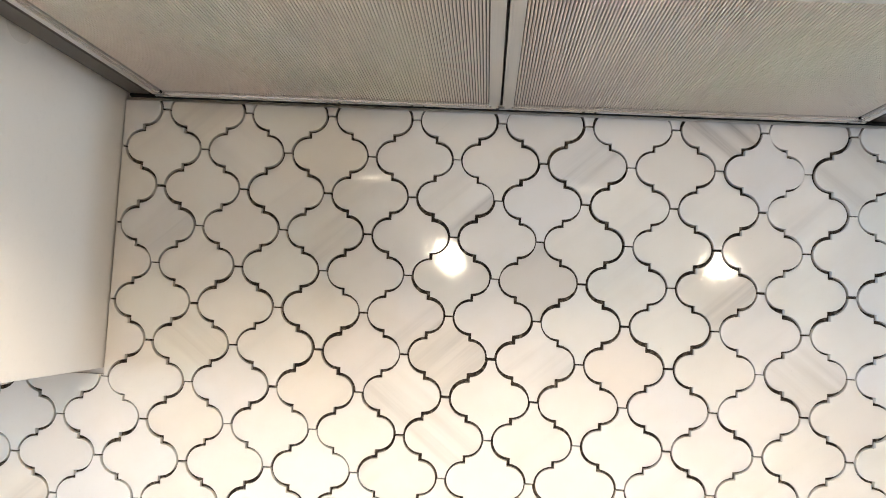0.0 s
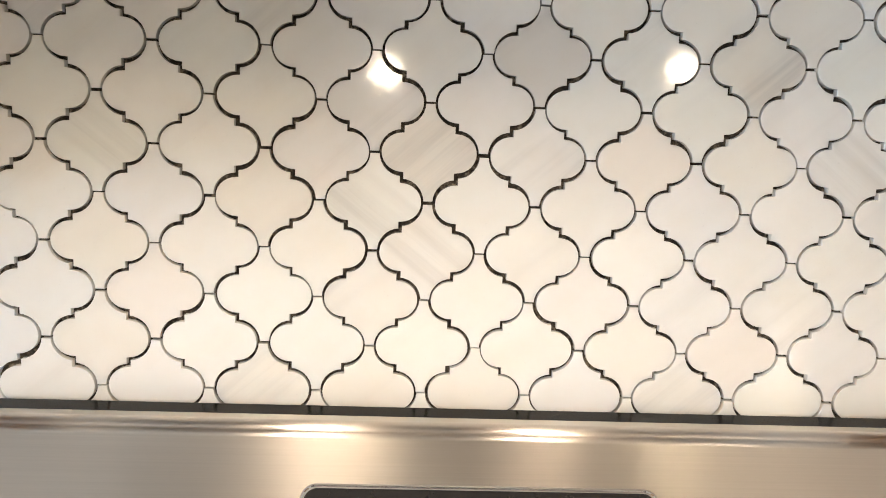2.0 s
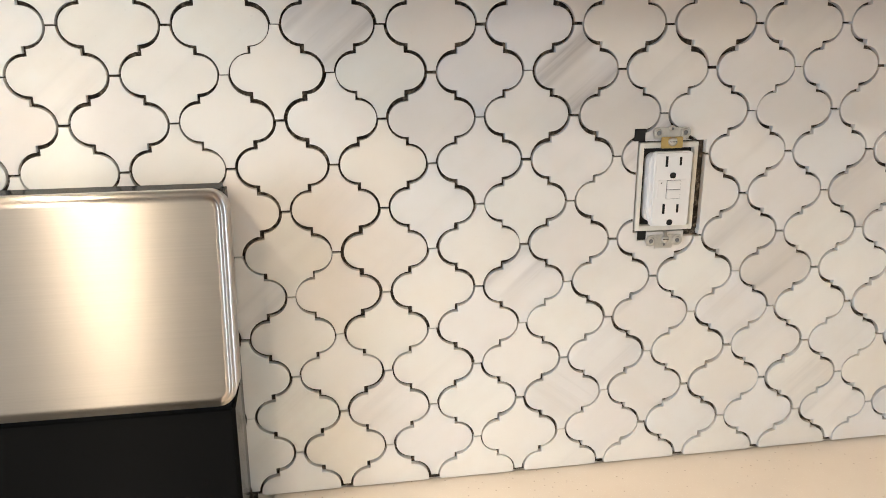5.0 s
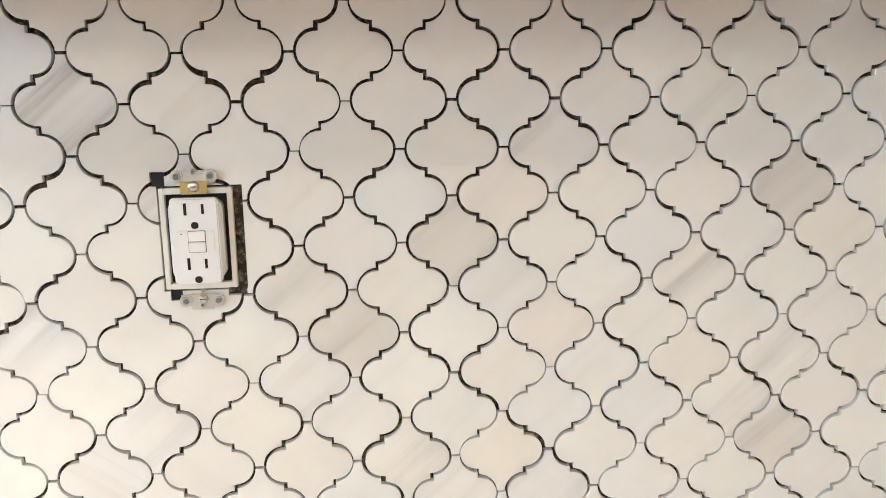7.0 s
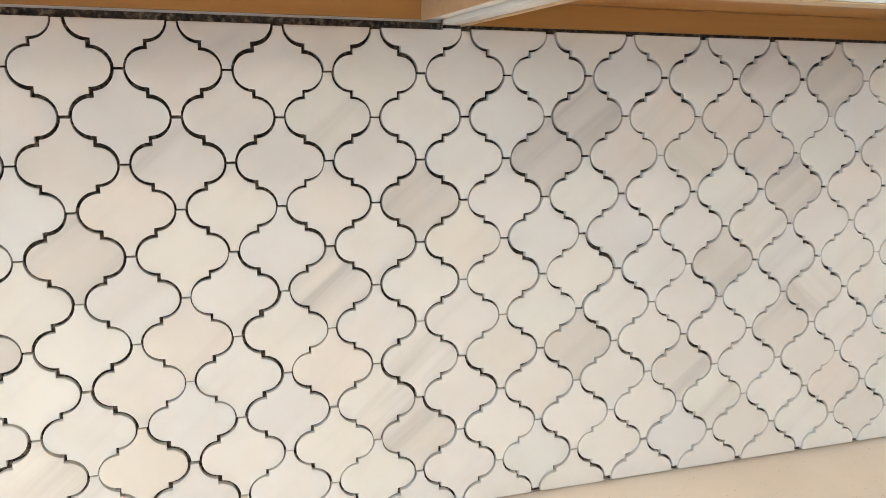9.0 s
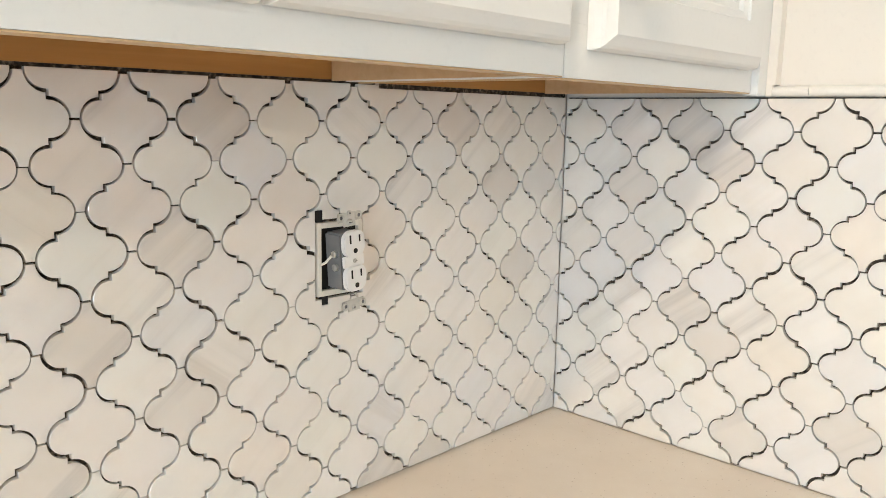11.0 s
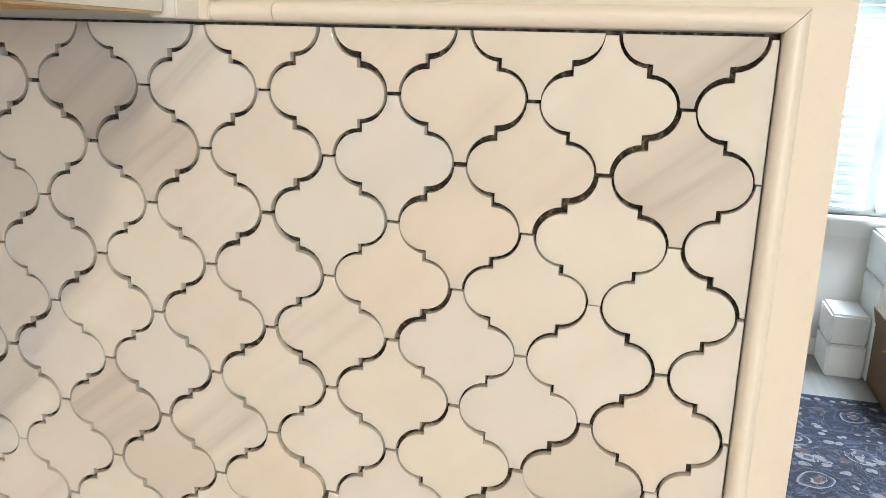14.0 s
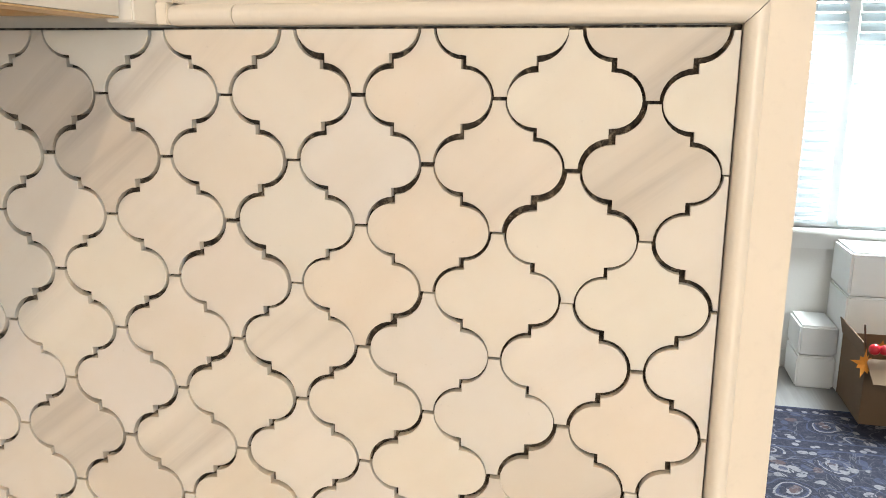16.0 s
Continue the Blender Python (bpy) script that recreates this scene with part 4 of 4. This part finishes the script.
for z in (0.0455, -0.0455):
    ears(dup, z, DY + 0.003, DX)
screw(dup, DX, 0.041, DY + 0.003, 0.0036, M_ZINC)
for z in (0.008, -0.006):
    part("terminal_screw", lathe([(0.0038, 0), (0.0038, 0.003), (0.0015, 0.0035)], 12), M_ZINC, dup, m=pose(-0.013 + DX, DY + 0.013, z, 0, -90, 0))
TURN = pose(DX, -0.008, 0, 0, -4, 4) @ pose(-DX, 0.008, 0)
for piece in dup.children:
    if piece.name.split(".")[0] not in ("box_rim", "box_inside", "corner_notch"):
        piece.matrix_basis = TURN @ piece.matrix_basis
part("wire", tube([(-0.026, 0.006, -0.008), (-0.024, -0.006, -0.002), (-0.018, -0.010, 0.006), (-0.014, -0.010, 0.008)], 0.0014, 8), M_BOXRING, dup, "bare wire tail")

# ---- lantern tiles ----
A, H = 0.0412, 0.03753
NECK, STEP = 0.0043, 0.0026
NECK_JOINT = 0.0008
THICK = 0.0058


def lantern_outline():
    """One lantern tile about its centre: an ogee with a small square step half way, drawn in by half a joint."""
    quarter = []
    n = 7
    rx = A / 2 - NECK
    ry = H / 2 - STEP
    for k in range(n + 1):
        a = radians(90 * k / n)
        quarter.append((A / 2 - rx * math.cos(a), H - ry * math.sin(a)))
    for k in range(n + 1):
        a = radians(90 * (1 - k / n))
        quarter.append((A / 2 + rx * math.cos(a), ry * math.sin(a)))
    pts = quarter + [(x, -z) for x, z in quarter[-2::-1]] + [(-x, -z) for x, z in quarter] + [(-x, z) for x, z in quarter[-2::-1]]
    out = []
    m = len(pts)
    for i in range(m):
        p0, p, p1 = (Vector(pts[(i + j) % m]) for j in (-1, 0, 1))
        d0, d1 = (p - p0).normalized(), (p1 - p).normalized()
        n0, n1 = Vector((-d0.y, d0.x)), Vector((-d1.y, d1.x))
        wide = 0.00090 + 0.00055 * math.exp(-((abs(p.y) - H / 2) / 0.0085) ** 2)
        w0 = NECK_JOINT if abs(p.y - p0.y) < 1e-6 and abs(abs(p.y) - H) < 1e-6 else wide
        w1 = NECK_JOINT if abs(p.y - p1.y) < 1e-6 and abs(abs(p.y) - H) < 1e-6 else wide
        det = n0.x * n1.y - n0.y * n1.x
        if abs(det) < 0.05:
            off = -n0 * (w0 + w1) / 2 if (w0 == w1) else -n0 * w0 - n1 * w1
        else:
            off = Vector(((-w0 * n1.y + w1 * n0.y) / det, (-w1 * n0.x + w0 * n1.x) / det))
        out.append((p.x + off.x, p.y + off.y))
    return out


OUTLINE = lantern_outline()


def tile_mesh(name, mat, cuts=(), holes=()):
    """A tile from its outline, cut by half planes (point, normal pointing at what goes) and by rectangles (x0, x1, z0, z1)."""
    b = bmesh.new()
    b.faces.new([b.verts.new((x, z, 0)) for x, z in OUTLINE])
    bmesh.ops.recalc_face_normals(b, faces=b.faces)
    for co, no in cuts:
        bmesh.ops.bisect_plane(b, geom=b.verts[:] + b.edges[:] + b.faces[:], plane_co=co, plane_no=no, clear_outer=True)
    for x0, x1, z0, z1 in holes:
        for co, no in (((x0, 0, 0), (1, 0, 0)), ((x1, 0, 0), (1, 0, 0)), ((0, z0, 0), (0, 1, 0)), ((0, z1, 0), (0, 1, 0))):
            bmesh.ops.bisect_plane(b, geom=b.verts[:] + b.edges[:] + b.faces[:], plane_co=co, plane_no=no)
        gone = []
        for f in b.faces:
            c = f.calc_center_median_weighted()
            if x0 < c.x < x1 and z0 < c.y < z1:
                gone.append(f)
        bmesh.ops.delete(b, geom=gone, context="FACES")
        if b.faces:
            bmesh.ops.dissolve_faces(b, faces=b.faces[:], use_verts=False)
    if not b.faces or sum(f.calc_area() for f in b.faces) < 2.5e-5:
        b.free()
        return None
    for f in b.faces:
        if f.normal.z < 0:
            f.normal_flip()
    g = bmesh.ops.extrude_face_region(b, geom=b.faces[:])
    front = [v for v in g["geom"] if isinstance(v, bmesh.types.BMVert)]
    bmesh.ops.translate(b, verts=[v for v in b.verts if v not in set(front)], vec=(0, 0, -THICK))
    faces = [f for f in g["geom"] if isinstance(f, bmesh.types.BMFace)]
    edges = list({e for f in faces for e in f.edges})
    bmesh.ops.bevel(b, geom=edges, offset=0.0003, segments=1, affect="EDGES", clamp_overlap=True)
    return finish(name, b, mat)


def kind_of(rnd, special):
    if special is not None:
        return special
    r = rnd.random()
    return 0 if r < 0.86 else 1 if r < 0.94 else 4 if r < 0.97 else 5


FULL = [tile_mesh("tile", mt) for mt in MARBLE]


def lay(parents, to_world, u_of, v_of, columns, rows, bounds, removed, special, seed, keep):
    """Lay the lanterns of one wall: u runs to the right, v up, in metres on the wall; removed holds rectangles without tiles."""
    rnd = random.Random(seed)
    u0, u1, v0, v1 = bounds
    for c in range(*columns):
        for r in range(*rows):
            if (c + r) % 2 == 0:
                continue
            mt = kind_of(rnd, special.get((c, r)))
            ju, jv, tilt, tx, ty, dz = (rnd.gauss(0, 0.00038), rnd.gauss(0, 0.00038), rnd.gauss(0, 0.35), rnd.gauss(0, 0.22), rnd.gauss(0, 0.22), rnd.gauss(0, 0.00018))
            u, v = u_of(c, r) + ju, v_of(c, r) + jv
            if not keep(u, v):
                continue
            if u + A < u0 or u - A > u1 or v + H < v0 or v - H > v1:
                continue
            cuts, holes = [], []
            if u + A > u1:
                cuts.append(((u1 - u, 0, 0), (1, 0, 0)))
            if u - A < u0:
                cuts.append(((u0 - u, 0, 0), (-1, 0, 0)))
            if v + H > v1:
                cuts.append(((0, v1 - v, 0), (0, 1, 0)))
            if v - H < v0:
                cuts.append(((0, v0 - v, 0), (0, -1, 0)))
            for a0, a1, b0, b1 in removed:
                if u + A > a0 and u - A < a1 and v + H > b0 and v - H < b1:
                    holes.append((a0 - u, a1 - u, b0 - v, b1 - v))
            me = tile_mesh("tile", MARBLE[mt], cuts, holes) if cuts or holes else FULL[mt]
            if me is None:
                continue
            ob = new("tile", me)
            ob.parent = parents(u, v)
            if cuts or holes:
                tilt = tx = ty = 0.0
            ob.matrix_world = to_world(u, v, dz) @ pose(0, 0, 0, tx, ty, tilt)


def north(u, v, d):
    return Matrix(((1, 0, 0, u), (0, 0, -1, -d), (0, 1, 0, v), (0, 0, 0, 1)))


def east(u, v, d):
    return Matrix(((0, 0, -1, XC - d), (-1, 0, 0, -u), (0, 1, 0, v), (0, 0, 0, 1)))


def field(name, bm, label):
    return structure(name, bm, M_THINSET, label, "backsplash")


def bed(x0, x1, z0, z1):
    return box(x0, x1, 0.0059, 0.0082, z0, z1)


HOOD_Z = 1.6420
f_left = field("backsplash_left", bed(-0.72, -0.361, COUNTER, 1.371), "white marble lantern tiles without grout under the cabinet")
f_range = field("backsplash_range", bed(-0.3605, 0.3835, 0.90, HOOD_Z), "white marble lantern tiles without grout behind the range")
f_right = field("backsplash_counter", bed(0.384, XC + 0.004, COUNTER, 1.3755), "white marble lantern tiles without grout above the worktop")
f_east = field("backsplash_east", box(XC + 0.0059, XC + 0.0082, -0.6040, 0.0, COUNTER, CAB_Z - 0.001), "white marble lantern tiles without grout on the end wall")

X0, Z0 = -0.07, 1.5569
LIMITS = (-0.72, XC - 0.0003, COUNTER + 0.0015, HOOD_Z - 0.001)
CUTOUT_1 = (O1[0] - 0.0290, O1[0] + 0.0352, O1[1] - 0.0415, O1[1] + 0.0415)
CUTOUT_2 = (O2[0] - 0.0325, O2[0] + 0.0315, O2[1] - 0.0425, O2[1] + 0.0425)


def notches(o):
    return [(o[0] - 0.033, o[0] - 0.0225, o[1] + 0.0415, o[1] + 0.0525), (o[0] - 0.0245, o[0] - 0.0155, o[1] - 0.0490, o[1] - 0.0415)]


REMOVED = [(RIGHT_CAB - 0.0012, 1.2680, 1.3692, 3.0), (1.2680, 1.9, 1.3705, 3.0), (1.9, 3.0, 1.3670, 3.0), (-2.0, -0.3588, 1.3715, 3.0), CUTOUT_1, CUTOUT_2] + notches(O1) + notches(O2) + [(O1[0] + 0.020, O1[0] + 0.0345, O1[1] - 0.0465, O1[1] - 0.0415)]
SPECIAL = {(13, -6): 2, (18, -7): 2, (7, 2): 6}
for kind, cells in ((1, ((-6, -1), (-2, -1), (5, -2), (1, -4), (0, -7), (3, -4), (6, -7), (20, -7), (19, -14), (25, -16), (23, -16), (14, -15), (21, -16), (27, -8), (30, -7),
                         (28, -13), (24, -15), (25, -14), (9, 0), (41, -6), (49, -8), (41, -10), (52, -7), (50, -7), (52, -5))),
                    (3, ((-5, -4), (-4, 1), (9, -4), (18, -15), (39, -8), (1, -6), (0, -5), (20, -15), (43, -12), (48, -15), (47, -6), (10, 1))),
                    (4, ((26, -9), (37, -8), (41, -8), (7, -8), (13, -10), (14, -11), (-4, -7), (13, -12), (48, -9), (47, -10), (5, -4))),
                    (5, ((40, -11), (36, -13), (43, -6), (39, -14), (25, -10), (42, -13), (53, -8), (51, -6), (32, -15)))):
    SPECIAL.update({cell: kind for cell in cells})
lay(lambda u, v: f_left if u < -0.36 else f_range if u < RIGHT_CAB else f_right, north, lambda c, r: X0 + c * A - 0.000194 * max(0, c - 44), lambda c, r: Z0 + r * H - 0.000239 * max(0, c - 44),
    (-16, 58), (-18, 4), LIMITS, REMOVED, SPECIAL, 7,
    lambda u, v: not (-0.34 < u < 0.36 and v < 1.12))
SPECIAL_EAST = {}
for kind, cells in ((0, ((-2, -5), (-4, -1), (-5, 0), (-1, 0), (-2, -3), (-1, -2), (-6, -3), (-5, -2), (0, -3), (-1, -4), (-3, -4), (-6, -1))),
                    (1, ((-11, 0), (-12, -1), (-12, -3), (-13, -4), (-12, -7), (-9, -4), (-7, 0), (-7, -2), (-5, -4), (-7, -4))), (7, ((-9, 0),)), (2, ((-11, -6),)),
                    (4, ((-3, 0), (-2, -1), (0, -5), (-4, -3), (-4, 1), (-3, -2))),
                    (5, ((0, -1), (-1, -6), (-8, -7), (-7, -10), (-2, -7), (-3, -10), (-8, -1), (-9, -6)))):
    SPECIAL_EAST.update({cell: kind for cell in cells})
AE = 0.0411


def sheet_slip(c):
    """How far the mounting sheets of the end wall sit off the common grid, column by column."""
    return -0.0008 if c >= -1 else 0.0006 if -5 <= c <= -3 else 0.0


lay(lambda u, v: f_east, east, lambda c, r: 0.5632 + c * AE - 0.000193 * r + sheet_slip(c), lambda c, r: Z0 - 0.0029 - 6 * H + r * 0.0376 + 0.9 * sheet_slip(c),
    (-15, 3), (-12, 3), (0.0008, 0.6033, COUNTER + 0.0015, CAB_Z - 0.0026), (), SPECIAL_EAST, 11, lambda u, v: True)
